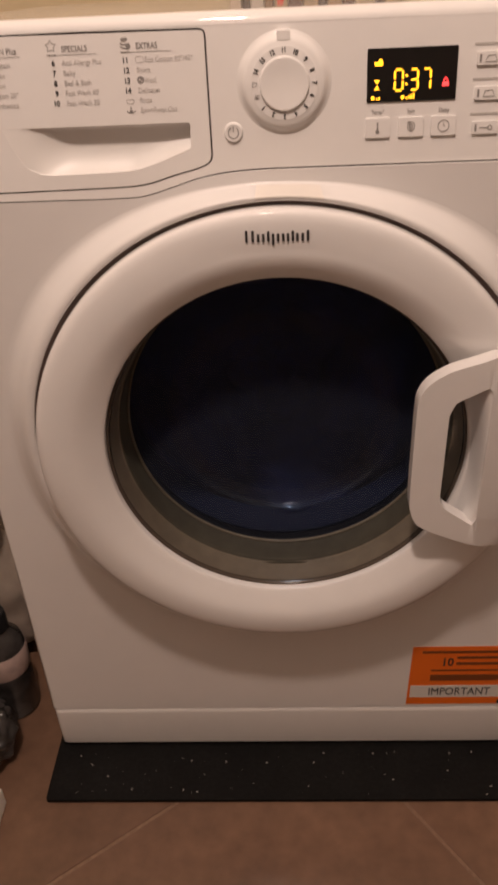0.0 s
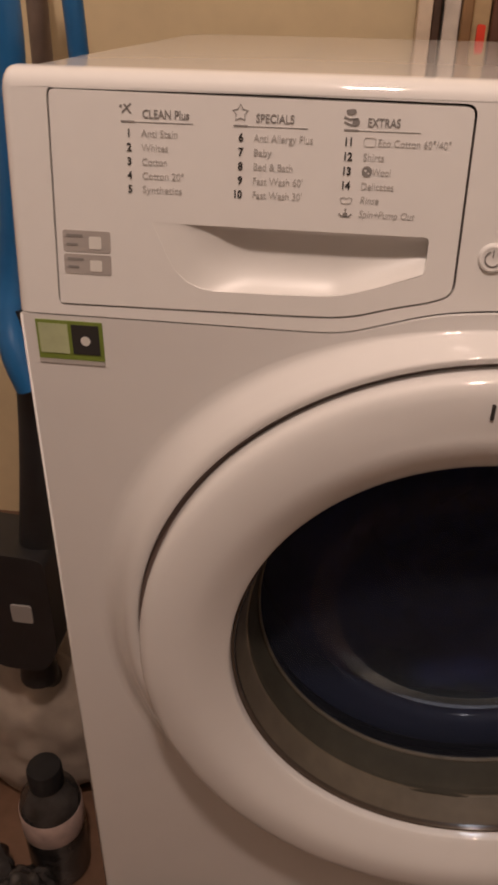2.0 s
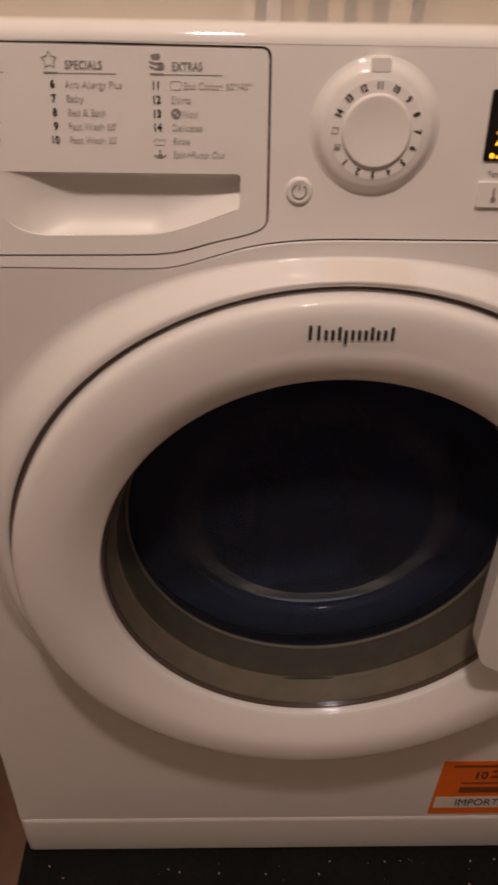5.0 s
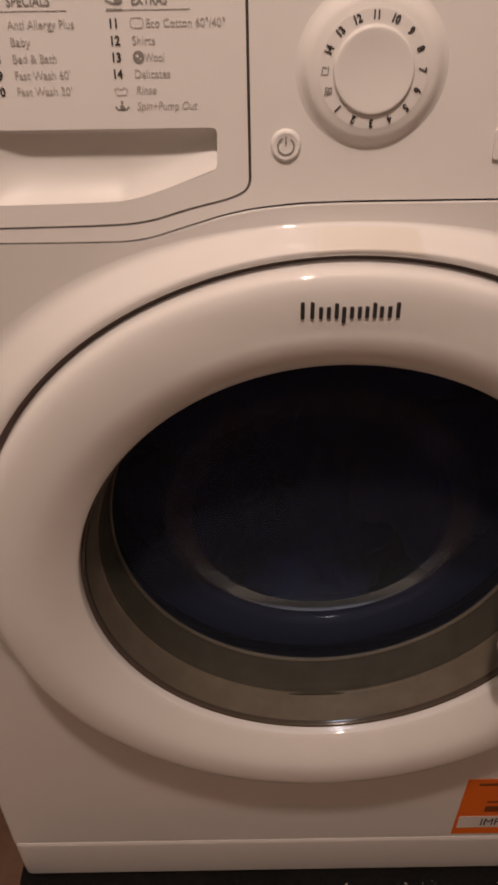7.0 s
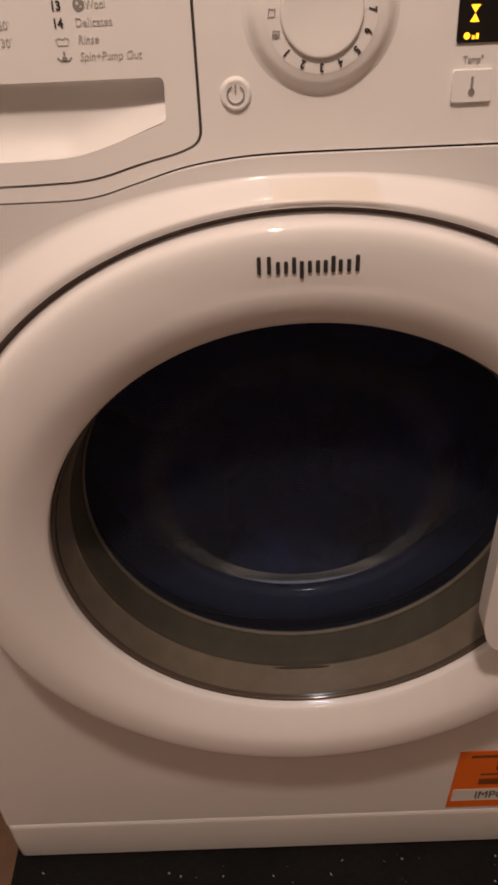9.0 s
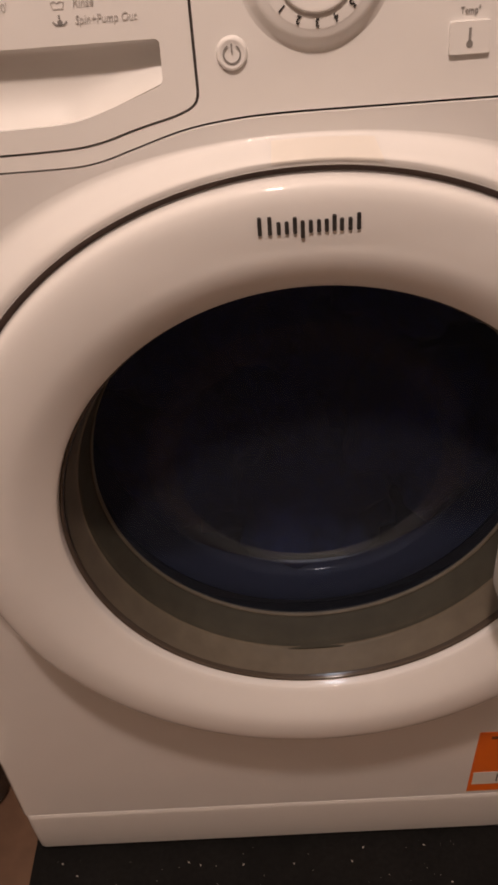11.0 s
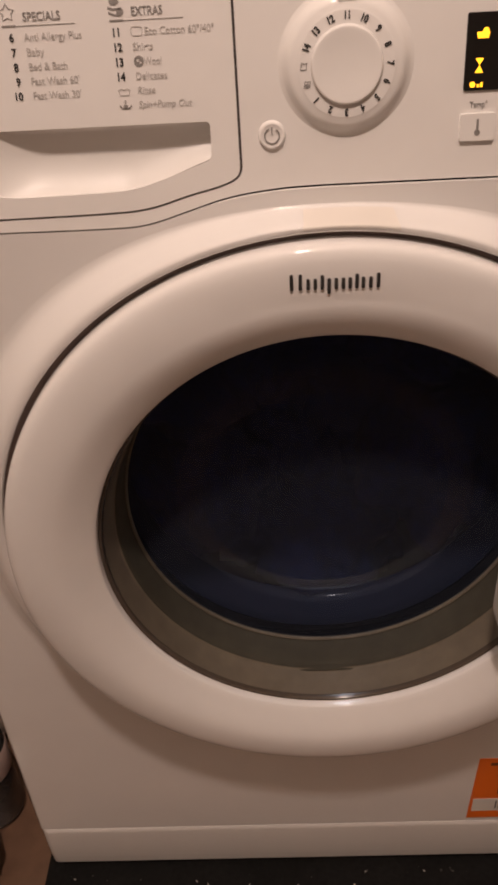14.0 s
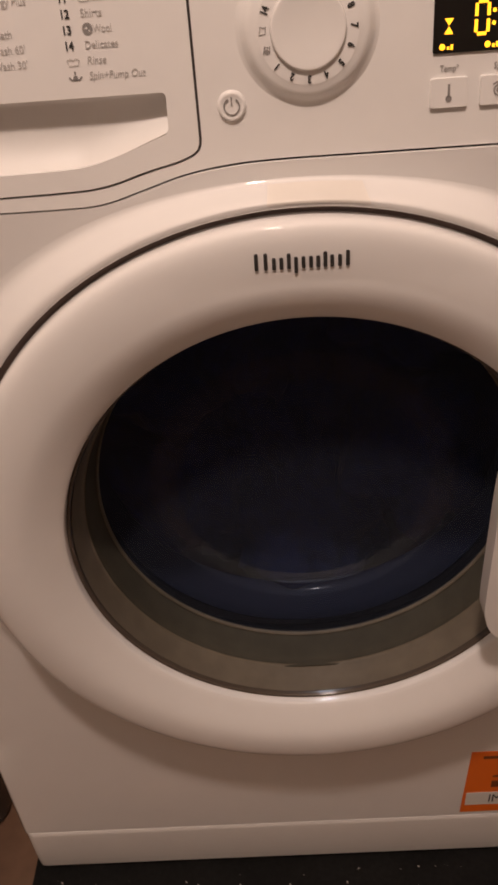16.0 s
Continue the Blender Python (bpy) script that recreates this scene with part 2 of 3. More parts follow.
BACK, LEFT_X, RIGHT_X, FRONT = 0.70, -1.5, 1.9, -3.6
floor = structure("floor", block(LEFT_X, RIGHT_X, FRONT, BACK, -0.06, -0.0010), GROUT, "brown ceramic floor tiles with pale grout joints")
structure("wall_north", block(LEFT_X, RIGHT_X, BACK, BACK + 0.1, -0.06, 2.45), WALL, "plain cream painted wall behind the machine")
structure("wall_south", block(LEFT_X, RIGHT_X, FRONT - 0.1, FRONT, -0.06, 2.45), PALE_WALL, "plain pale painted wall")
structure("wall_west", block(LEFT_X - 0.1, LEFT_X, FRONT - 0.1, BACK + 0.1, -0.06, 2.45), PALE_WALL, "plain pale painted wall")
structure("wall_east", block(RIGHT_X, RIGHT_X + 0.1, FRONT - 0.1, BACK + 0.1, -0.06, 2.45), PALE_WALL, "plain pale painted wall")
structure("ceiling", block(LEFT_X - 0.1, RIGHT_X + 0.1, FRONT - 0.1, BACK + 0.1, 2.45, 2.55), CEILING, "plain white painted ceiling")

# ---- the washing machine ----
machine = tagged(new("washing_machine"), "white front-loading washing machine running, with a round glass door", "washing machine")
W = 0.2985
SEAM = [(-0.2985, 0.7205), (-0.2, 0.7205), (-0.135, 0.7203), (-0.108, 0.7215), (-0.085, 0.7275), (-0.062, 0.7340), (-0.040, 0.7375), (-0.012, 0.7392), (0.05, 0.7394), (0.2985, 0.7394)]


def eased(x, z):
    """The swelling round the door is narrower under the control panel."""
    r, a = math.hypot(x, z - ZC), math.atan2(z - ZC, x)
    k = 1 - 0.80 * max(0.0, math.sin(a)) ** 5
    r = 0.2400 + (r - 0.2400) * k if r > 0.2400 else r
    return r * math.cos(a), ZC + r * math.sin(a)



def machine_body():
    # steel shell: two sides and the back, with rounded front edges
    arc = [(-W + 0.0028 - 0.0028 * math.sin(a), YP + 0.0029 - 0.0028 * math.cos(a)) for a in [math.pi / 2 * k / 6 for k in range(7)]]
    path = [*arc, (-W, 0.03), (-W, 0.519), (-W + 0.001, 0.52), (W - 0.001, 0.52), (W, 0.519), (W, 0.03), *[(-x, y) for x, y in reversed(arc)]]
    bm = bmesh.new()
    rows = [[bm.verts.new((x, y, z)) for x, y in path] for z in (0.082, 0.7180)]
    for a, b in zip(zip(rows[0], rows[0][1:]), zip(rows[1], rows[1][1:])):
        bm.faces.new((a[0], b[0], b[1], a[1]))
    shell = part("side_shell", bm, ENAMEL, machine, smooth=-1)
    mod = shell.modifiers.new("thick", "SOLIDIFY")
    mod.thickness, mod.offset = 0.002, -1
    bm = bmesh.new()
    upper = [(-W, 0.012), (-W, 0.52), (W, 0.52), (W, 0.012)]
    rows = [[bm.verts.new((x, y, z)) for x, y in upper] for z in (0.7180, 0.7900)]
    for k in range(3):
        bm.faces.new((rows[0][k], rows[1][k], rows[1][k + 1], rows[0][k + 1]))
    mod = part("side_shell", bm, ENAMEL, machine, smooth=0).modifiers.new("thick", "SOLIDIFY")
    mod.thickness, mod.offset = 0.002, -1
    part("base_pan", block(-W + 0.004, W - 0.004, 0.02, 0.515, 0.03, 0.078), GAP, machine)
    bevel(part("worktop", plate(rounded([(-W, 0.024), (W, 0.024), (W, 0.525), (-W, 0.525)], [0.004, 0.004, 0.045, 0.045], 8), (), 0, 0.016), PLASTIC, machine), 0.004, 3)
    top = machine.children[-1]
    for v in top.data.vertices:
        x, y, z = v.co
        v.co = (x, z, 0.846 - 0.023 * (z - 0.024) / 0.5 - y)
    # front sheet with the round opening
    (part("front_panel", plate([(-W + 0.0027, 0.0815), (W - 0.0027, 0.0815), *[(x, z - 0.0011) for x, z in reversed(curve_through(SEAM, 5)) if abs(x) < W - 0.0028], (-W + 0.0027, 0.7199)], [[eased(x, z) for x, z in circle(0, ZC, 0.2715, 128)]], 0, 0.0025), ENAMEL, machine)).location.y = YP
    # kick strip, a little rounded at its lower corners
    section = curve_through([(0.012, 0.0800), (0.0014, 0.0800), (0.0002, 0.0785), (-0.0006, 0.0740), (-0.0006, 0.0500), (0.0002, 0.0300), (0.0012, 0.0180), (0.0032, 0.0115), (0.020, 0.0110)], 3)
    bm = bmesh.new()
    rows = []
    for x, back in ((-0.2982, 0.016), (-0.2980, 0.008), (-0.2970, 0.0035), (-0.2945, 0.0010), (-0.2905, 0.0), (0.2905, 0.0), (0.2945, 0.0010), (0.2970, 0.0035), (0.2980, 0.008), (0.2982, 0.016)):
        low = 0.0022 * (back / 0.008) ** 1.5 if back < 0.008 else 0.006
        rows.append([bm.verts.new((x, y + back, max(z, 0.011 + low))) for y, z in section])
    for p, q in zip(rows, rows[1:]):
        for k in range(len(section) - 1):
            bm.faces.new((p[k], p[k + 1], q[k + 1], q[k]))
    part("kick_strip", bm, PLASTIC, machine, "white kick strip along the bottom", smooth=50).location.y = YP - 0.0006
    for x in (-0.25, 0.25):
        for y in (0.06, 0.46):
            part("foot", tube([(x, y, 0.006), (x, y, 0.011), (x, y, 0.012), (x, y, 0.032)], [0.02, 0.02, 0.01, 0.01], 16), RIM_BLACK, machine)
    # swelling round the door
    ring = [(0.2716, 0.0022), (0.2690, 0.00215), (0.264, 0.0012), (0.2595, -0.0014), (0.255, -0.0058), (0.2510, -0.0108), (0.2474, -0.0152), (0.2440, -0.0182), (0.2412, -0.0194), (0.2388, -0.0196), (0.2370, -0.0190), (0.2358, -0.0168), (0.2354, -0.006), (0.2354, 0.006)]
    flat = curve_through(ring, 3)

    def swelling(bm, proud=0.0):
        # lower towards the bottom of the door
        for v in bm.verts:
            up = (v.co.z - ZC) / max(0.001, math.hypot(v.co.x, v.co.z - ZC))
            k = 1 - 0.42 * ((1 - up) / 2) ** 1.3
            v.co.y = (v.co.y * k if v.co.y < 0 else v.co.y) - proud
            v.co.x, v.co.z = eased(v.co.x, v.co.z)
        return bm

    part("door_surround", swelling(lathe(flat, 192)), ENAMEL, machine, smooth=85).location.y = YF
    part("door_gap", lathe([(0.2356, -0.0130), (0.2330, -0.0125), (0.2300, -0.0130)], 128), DOOR_GAP, machine).location.y = YF
    # strip of tape that follows the swelling, over the maker's mark
    bm = bmesh.new()
    rows = []
    for i in range(25):
        x = -0.0178 + 0.0545 * i / 24
        rows.append([bm.verts.new((x, y, ZC + math.sqrt(r * r - x * x))) for r, y in flat[8:28]])
    for p, q in zip(rows, rows[1:]):
        for k in range(len(p) - 1):
            bm.faces.new((p[k], p[k + 1], q[k + 1], q[k]))
    part("tape_strip", swelling(bm, 0.0004), TAPE, machine, "flat strip of dull beige tape").location.y = YF


DRAWER = [(-0.2712, 0.8408), (-0.0515, 0.8390), (-0.0508, 0.7455), (-0.0620, 0.7408), (-0.082, 0.7364), (-0.100, 0.7310), (-0.113, 0.7290), (-0.135, 0.7283), (-0.2722, 0.7268)]


def drawer_outline(inset):
    c = Vector((-0.16, 0.785))
    flat = rounded(DRAWER, [0.004, 0.005, 0.006, 0.012, 0.02, 0.02, 0.02, 0.02, 0.003], 4)
    out = []
    for i, p in enumerate(flat):
        a, b = Vector(flat[i - 1]), Vector(flat[(i + 1) % len(flat)])
        d = (b - a).normalized()
        side = Vector((-d.y, d.x))
        if side.dot(c - Vector(p)) < 0:
            side = -side
        out.append((p[0] + side.x * inset, p[1] + side.y * inset))
    return out


def control_panel():
    WC = 0.2985
    E = WC - 0.007
    TOP = 0.8405
    seam = [(x, z) for x, z in curve_through(SEAM, 5) if -E < x < E]
    outline = [(-E, 0.7205), *seam, (E, 0.7394), (E, TOP), (-E, TOP)]
    console = part("control_panel", on_console(plate(outline, [drawer_outline(-0.0007)], 0, 0.012)), PLASTIC, machine, "white sloping control panel")
    # rounded lip along the top, and rounded ends
    k = SLOPE
    lip = []
    start = (console_y(TOP), TOP)
    for i in range(9):
        a = math.atan(k) + (math.pi / 2 - math.atan(k)) * i / 8
        r = 0.0105
        cy = start[0] + r * math.cos(math.atan(k))
        cz = start[1] - r * math.sin(math.atan(k))
        lip.append((cy - r * math.cos(a), cz + r * math.sin(a)))
    lip += [(0.021, lip[-1][1]), (0.0232, lip[-1][1] - 0.002), (0.0236, 0.835)]

    def end(sign, low):
        profile = [(console_y(low) + 0.012, low), (console_y(low), low), *lip]
        bm = bmesh.new()
        rows = []
        for i in range(8):
            a = math.pi / 2 * i / 7
            x, back, drop = sign * (E + 0.007 * math.sin(a)), 0.007 * (1 - math.cos(a)), 0.007 * (1 - math.cos(a))
            rows.append([bm.verts.new((x, min(y + back, 0.0236), z - drop * max(0.0, (z - 0.80) / 0.05))) for y, z in profile])
        for p, q in zip(rows, rows[1:]):
            for i in range(len(profile) - 1):
                bm.faces.new((p[i], p[i + 1], q[i + 1], q[i]))
        bm.faces.new(rows[-1])
        return bm

    bm = bmesh.new()
    rows = [[bm.verts.new((x, y, z)) for y, z in lip] for x in (-E, E)]
    for i in range(len(lip) - 1):
        bm.faces.new((rows[0][i], rows[0][i + 1], rows[1][i + 1], rows[1][i]))
    part("panel_lip", bm, PLASTIC, machine)
    part("panel_end", end(-1, 0.7205), PLASTIC, machine)
    part("panel_end", end(1, 0.7394), PLASTIC, machine)
    part("panel_seam", on_console(stroke([(x, z - 0.0005) for x, z in [(-E, 0.7205), *seam, (E, 0.7394)]], 0.0014, -0.0030)), GAP, machine)
    return console


def detergent_drawer():
    slot = rounded([(-0.2165, 0.7752), (-0.0668, 0.7752), (-0.0672, 0.7555), (-0.092, 0.7470), (-0.1130, 0.7408), (-0.15, 0.7398), (-0.200, 0.7395)], [0.0003, 0.003, 0.003, 0.02, 0.03, 0.02, 0.02], 4)
    drawer = part("detergent_drawer", on_console(plate(drawer_outline(0.0007), [slot], 0.0006, 0.005)), PLASTIC, machine, "white detergent drawer front with a scooped grip")
    # scoop behind the slot: deepest at its right end, running out to the left
    bm = bmesh.new()
    NX, NZ = 40, 14
    grid = []
    for i in range(NX + 1):
        u = i / NX
        x = -0.219 + (0.1535) * u
        low = 0.7388 if x < -0.115 else 0.7388 + (x + 0.115) * 0.36
        col = []
        for j in range(NZ + 1):
            v = j / NZ
            z = low + (0.7762 - low) * v
            far = min(1.0, max(0.0, (u - 0.09) / 0.30))
            far = far * far * (3 - 2 * far)
            deep = 0.0001 + 0.0105 * far * math.sin(math.pi * 0.84 * v ** 0.8)
            if v == 1:
                deep = 0.0
            col.append(bm.verts.new((x, deep - 0.0006, z)))
        grid.append(col)
    for a, b in zip(grid, grid[1:]):
        for j in range(NZ):
            bm.faces.new((a[j], a[j + 1], b[j + 1], b[j]))
    bm.faces.new([*grid[-1]])
    part("grip_scoop", on_console(bm), SATIN, drawer, smooth=50)
    part("drawer_gap", on_console(stroke(drawer_outline(-0.0003), 0.003, -0.004, closed=True)), GAP, drawer)
    F = 0.0009

    def put(name, bm, mat):
        return part(name, on_console(bm), mat, drawer, smooth=0)

    columns = [(-0.2284, ["CLEAN Plus", 0.0247], [("1", "Anti Stain", 0.0195), ("2", "Whites", 0.0143), ("3", "Cotton", 0.0135), ("4", "Cotton 20°", 0.0225), ("5", "Synthetics", 0.0215)]),
               (-0.1688, ["SPECIALS", 0.0196], [("6", "Anti Allergy Plus", 0.0305), ("7", "Baby", 0.0092), ("8", "Bed & Bath", 0.0205), ("9", "Fast Wash 60'", 0.026), ("10", "Fast Wash 30'", 0.026)]),
               (-0.1122, ["EXTRAS", 0.0162], [("11", "Eco Cotton 60°/40°", 0.0362), ("12", "Shirts", 0.0105), ("13", "Wool", 0.0093), ("14", "Delicates", 0.0166), ("", "Rinse", 0.0096), ("", "Spin+Pump Out", 0.029)])]
    for x, head, lines in columns:
        put("heading", words(head[0], x + 0.0080, 0.8278, 0.0058, F, width=head[1], bold=0.00006), GREY_INK)
        put("heading_rule", join(stroke([(x - 0.0035, 0.8258), (x + 0.0038, 0.8258)], 0.0009, F), stroke([(x + 0.0038, 0.8257), (x + 0.035, 0.8257)], 0.00025, F)), GREY_INK)
        for i, (number, text, wide) in enumerate(lines):
            z = 0.8187 - 0.0070 * i
            if number:
                put("programme_number", words(number, x + 0.0018, z - 0.0002, 0.0055, F, 0.9, "RIGHT", bold=0.00016), INK)
            shift = {"Eco Cotton 60°/40°": 0.0140, "Wool": 0.0125}.get(text, 0.0072)
            put("programme_name", words(text, x + shift, z, 0.0052, F, width=wide, slant=0.2 if not number else 0.0), PALE_INK)
    # small pictograms
    star = [(-0.1688 + 0.0042 * (1 if i % 2 == 0 else 0.55) * math.sin(math.pi * i / 5), 0.8318 + 0.0042 * (1 if i % 2 == 0 else 0.55) * math.cos(math.pi * i / 5)) for i in range(10)]
    put("star_icon", stroke(star, 0.0005, F, closed=True), GREY_INK)
    put("stain_icon", join(stroke([(-0.2312, 0.8300), (-0.2262, 0.8345)], 0.0009, F), stroke([(-0.2300, 0.8342), (-0.2265, 0.8298)], 0.0009, F), plate(circle(-0.2318, 0.8330, 0.0008, 10), (), F, 0.0003)), GREY_INK)
    put("shirt_icon", join(plate(rounded([(-0.1152, 0.8352), (-0.1105, 0.8358), (-0.1098, 0.8338), (-0.1122, 0.8326), (-0.1148, 0.8332)], 0.0006, 2), (), F, 0.0003), stroke([(-0.1160, 0.8318), (-0.1130, 0.8308), (-0.1088, 0.8312)], 0.0010, F), plate(circle(-0.1098, 0.8296, 0.0019, 14), (), F, 0.0003), stroke([(-0.1158, 0.8296), (-0.1130, 0.8284), (-0.1100, 0.8280)], 0.0009, F)), GREY_INK)
    put("shield_icon", stroke(rounded(box_outline(-0.1051, -0.0992, 0.8184, 0.8226), 0.0015, 3), 0.0004, F, closed=True), PALE_INK)
    put("wool_icon", plate(circle(-0.1024, 0.8064, 0.0027, 18), [circle(-0.1030, 0.8070, 0.0008, 8), circle(-0.1016, 0.8057, 0.0006, 8)], F, 0.0003), GREY_INK)
    put("tub_icon", join(stroke([(-0.1150, 0.7928), (-0.1142, 0.7903), (-0.1096, 0.7903), (-0.1088, 0.7928)], 0.0005, F), stroke([(-0.1150, 0.7928), (-0.1132, 0.7934), (-0.1119, 0.7926), (-0.1106, 0.7934), (-0.1088, 0.7928)], 0.0005, F)), PALE_INK)
    put("swirl_icon", join(plate(circle(-0.1119, 0.7846, 0.0013, 12), (), F, 0.0003), stroke([(-0.1152, 0.7852), (-0.1138, 0.7838), (-0.1100, 0.7838), (-0.1086, 0.7852)], 0.0008, F), stroke([(-0.1119, 0.7862), (-0.1119, 0.7878)], 0.0009, F)), GREY_INK)
    # silver sticker low on the drawer's end
    for z0, z1 in ((0.7572, 0.7690), (0.7448, 0.7560)):
        s = put("silver_sticker", plate(rounded(box_outline(-0.2676, -0.2402, z0, z1), 0.0015, 3), (), F, 0.0004), SILVER)
        put("sticker_marks", join(plate(box_outline(-0.2655, -0.2560, z1 - 0.0035, z1 - 0.0020), (), F + 0.0003, 0.0002), plate(box_outline(-0.2655, -0.2590, z0 + 0.0035, z0 + 0.0048), (), F + 0.0003, 0.0002)), GREY_INK)
        put("sticker_window", plate(rounded(box_outline(-0.2525, -0.2455, z0 + 0.002, z1 - 0.003), 0.001, 3), (), F + 0.0003, 0.0002), PAPER)


def programme_dial():
    cx, cz = 0.0073, 0.8005
    prof = curve_through([(0.0375, 0.0004), (0.0358, -0.0002), (0.0340, -0.0012), (0.0324, -0.0027), (0.0308, -0.0042), (0.0292, -0.0051), (0.0276, -0.0056), (0.0262, -0.0060), (0.0250, -0.0063), (0.0194, -0.0065), (0.0191, -0.0067), (0.0189, -0.0076), (0.0184, -0.0083), (0.0172, -0.0085), (0.0100, -0.0078), (0.0, -0.0074)], 3)
    dial = part("programme_dial", on_console(lathe(prof, 96, cx, cz)), PLASTIC, machine, "round white programme dial with black numbers")
    marks = ["11", "10", "9", "8", "7", "6", "5", "4", "3", "2", "1", "", "", "14", "13", "12"]
    for i, m in enumerate(marks):
        a = radians(90 - 22.5 * i)
        x, z = cx + 0.0227 * math.cos(a), cz + 0.0227 * math.sin(a)
        if m:
            part("dial_number", on_console(words(m, x, z, 0.0050, 0.0067, 0.8, "CENTER", math.degrees(a) - 90, 0.0002)), INK, dial, smooth=0)
        else:
            icon = stroke([(x - 0.0016, z - 0.0016), (x - 0.0010, z + 0.0019), (x + 0.0004, z + 0.0012), (x + 0.0016, z + 0.0018), (x + 0.0014, z - 0.0014)], 0.0005, 0.0067, closed=i == 12)
            if i == 11:
                icon = join(icon, plate(circle(x, z - 0.0006, 0.0012, 10), (), 0.0067, 0.0003))
            part("dial_icon", on_console(icon), GREY_INK, dial, smooth=0)
    notch = plate(rounded(box_outline(cx - 0.0052, cx + 0.0052, cz + 0.0290, cz + 0.0358), 0.002, 4), (), 0.0056, 0.006)
    bevel(part("pointer", on_console(notch), PLASTIC, dial), 0.0015, 3)


def display_and_buttons():
    disp = part("display", on_console(plate(rounded(box_outline(0.0702, 0.1378, 0.7840, 0.8208), 0.0012, 3), (), 0.0010, 0.002)), DISPLAY, machine, "black display with lit amber figures")
    F = 0.0013

    def lit(name, bm, mat=AMBER):
        part(name, on_console(bm), mat, disp, smooth=0)

    def digit(x, z, w, h, on):
        t, bits = 0.0016, []
        e = 0.0007
        for key, (a, b) in dict(a=((x + e, z + h), (x + w - e, z + h)), b=((x + w, z + h - e), (x + w, z + h / 2 + e)), c=((x + w, z + h / 2 - e), (x + w, z + e)), d=((x + e, z), (x + w - e, z)),
                                e=((x, z + e), (x, z + h / 2 - e)), f=((x, z + h / 2 + e), (x, z + h - e)), g=((x + e, z + h / 2), (x + w - e, z + h / 2))).items():
            if key in on:
                bits.append(stroke([a, b], t, F))
        return join(*bits)

    lit("digit", digit(0.0912, 0.7918, 0.0060, 0.0142, "abcdef"))
    lit("digit", digit(0.1030, 0.7918, 0.0056, 0.0142, "abcdg"))
    lit("digit", digit(0.1125, 0.7918, 0.0056, 0.0142, "abc"))
    lit("colon", join(plate(circle(0.1000, 0.7962, 0.0010, 10), (), F, 0.0003), plate(circle(0.1000, 0.8018, 0.0010, 10), (), F, 0.0003)))
    lit("hourglass", join(plate([(0.0755, 0.7995), (0.0800, 0.7995), (0.0778, 0.7962)], (), F, 0.0003), plate([(0.0755, 0.7925), (0.0800, 0.7925), (0.0778, 0.7960)], (), F, 0.0003)))
    lit("tub_symbol", join(plate([(0.0760, 0.8088), (0.0815, 0.8088), (0.0822, 0.8118), (0.0752, 0.8118)], (), F, 0.0003), plate(circle(0.0800, 0.8122, 0.0016, 12), (), F, 0.0003)))
    for x in (0.0748, 0.0975):
        lit("level_bars", join(plate(circle(x, 0.7869, 0.0015, 12), (), F, 0.0003), *[plate(box_outline(x + 0.0024 + 0.0018 * i, x + 0.0036 + 0.0018 * i, 0.7855, 0.7870 + 0.0009 * i), (), F, 0.0003) for i in range(2 if x < 0.09 else 4)]))
    lit("lock", join(plate([(0.1270, 0.7935), (0.1322, 0.7935), (0.1318, 0.7965), (0.1274, 0.7965)], (), F, 0.0003), stroke([(0.1282, 0.7965), (0.1285, 0.7985), (0.1296, 0.7993), (0.1307, 0.7985), (0.1310, 0.7965)], 0.0009, F)), RED_GLOW)

    def button(x0, x1, z0, z1, icon, text=""):
        b = part("button", on_console(plate(rounded(box_outline(x0, x1, z0, z1), 0.0015, 4), (), 0.0019, 0.004)), PLASTIC, machine, "small raised white push button")
        bevel(b, 0.0008, 3)
        part("button_icon", on_console(icon), GREY_INK, b, smooth=0)
        if text:
            part("button_name", on_console(words(text, (x0 + x1) / 2, z1 + 0.0040, 0.0044, 0.0004, 0.8, "CENTER")), GREY_INK, b, smooth=0)

    G = 0.0023
    spiral = [(0.1045 + 0.0038 * (i / 30) * math.cos(i * 0.5), 0.7660 + 0.0038 * (i / 30) * math.sin(i * 0.5)) for i in range(3, 31)]
    button(0.0696, 0.0886, 0.7588, 0.7728, join(stroke([(0.0790, 0.7700), (0.0790, 0.7635)], 0.0012, G), plate(circle(0.0790, 0.7632, 0.0016, 12), (), G, 0.0003)), "Temp°")
    button(0.0952, 0.1142, 0.7588, 0.7728, stroke(spiral, 0.0006, G), "Spin")
    button(0.1202, 0.1394, 0.7588, 0.7728, join(stroke(circle(0.1298, 0.7658, 0.0042, 24), 0.0006, G, closed=True), stroke([(0.1298, 0.7680), (0.1298, 0.7658), (0.1312, 0.7658)], 0.0005, G)), "Delay")
    for z, text in ((0.8068, 0), (0.7830, 1), (0.7588, 2)):
        icon = [stroke([(0.1545, z + 0.0020), (0.1545, z + 0.0075)], 0.0015, G)]
        if text == 2:
            icon += [stroke([(0.1575, z + 0.0045), (0.1640, z + 0.0045)], 0.0008, G), stroke(circle(0.1655, z + 0.0045, 0.0015, 12), 0.0007, G, closed=True)]
        else:
            icon += [stroke([(0.1580, z + 0.0022), (0.1600, z + 0.0062), (0.1650, z + 0.0068), (0.1670, z + 0.0025)], 0.0006, G, closed=True)]
        button(0.1518, 0.1715, z, z + 0.0092, join(*icon))
        part("button_bar", on_console(plate(box_outline(0.1500, 0.1738, z + 0.0133, z + 0.0150), (), 0.0004, 0.0004)), PALE_INK, machine, smooth=0)
    # power switch
    px, pz = -0.0331, 0.7665
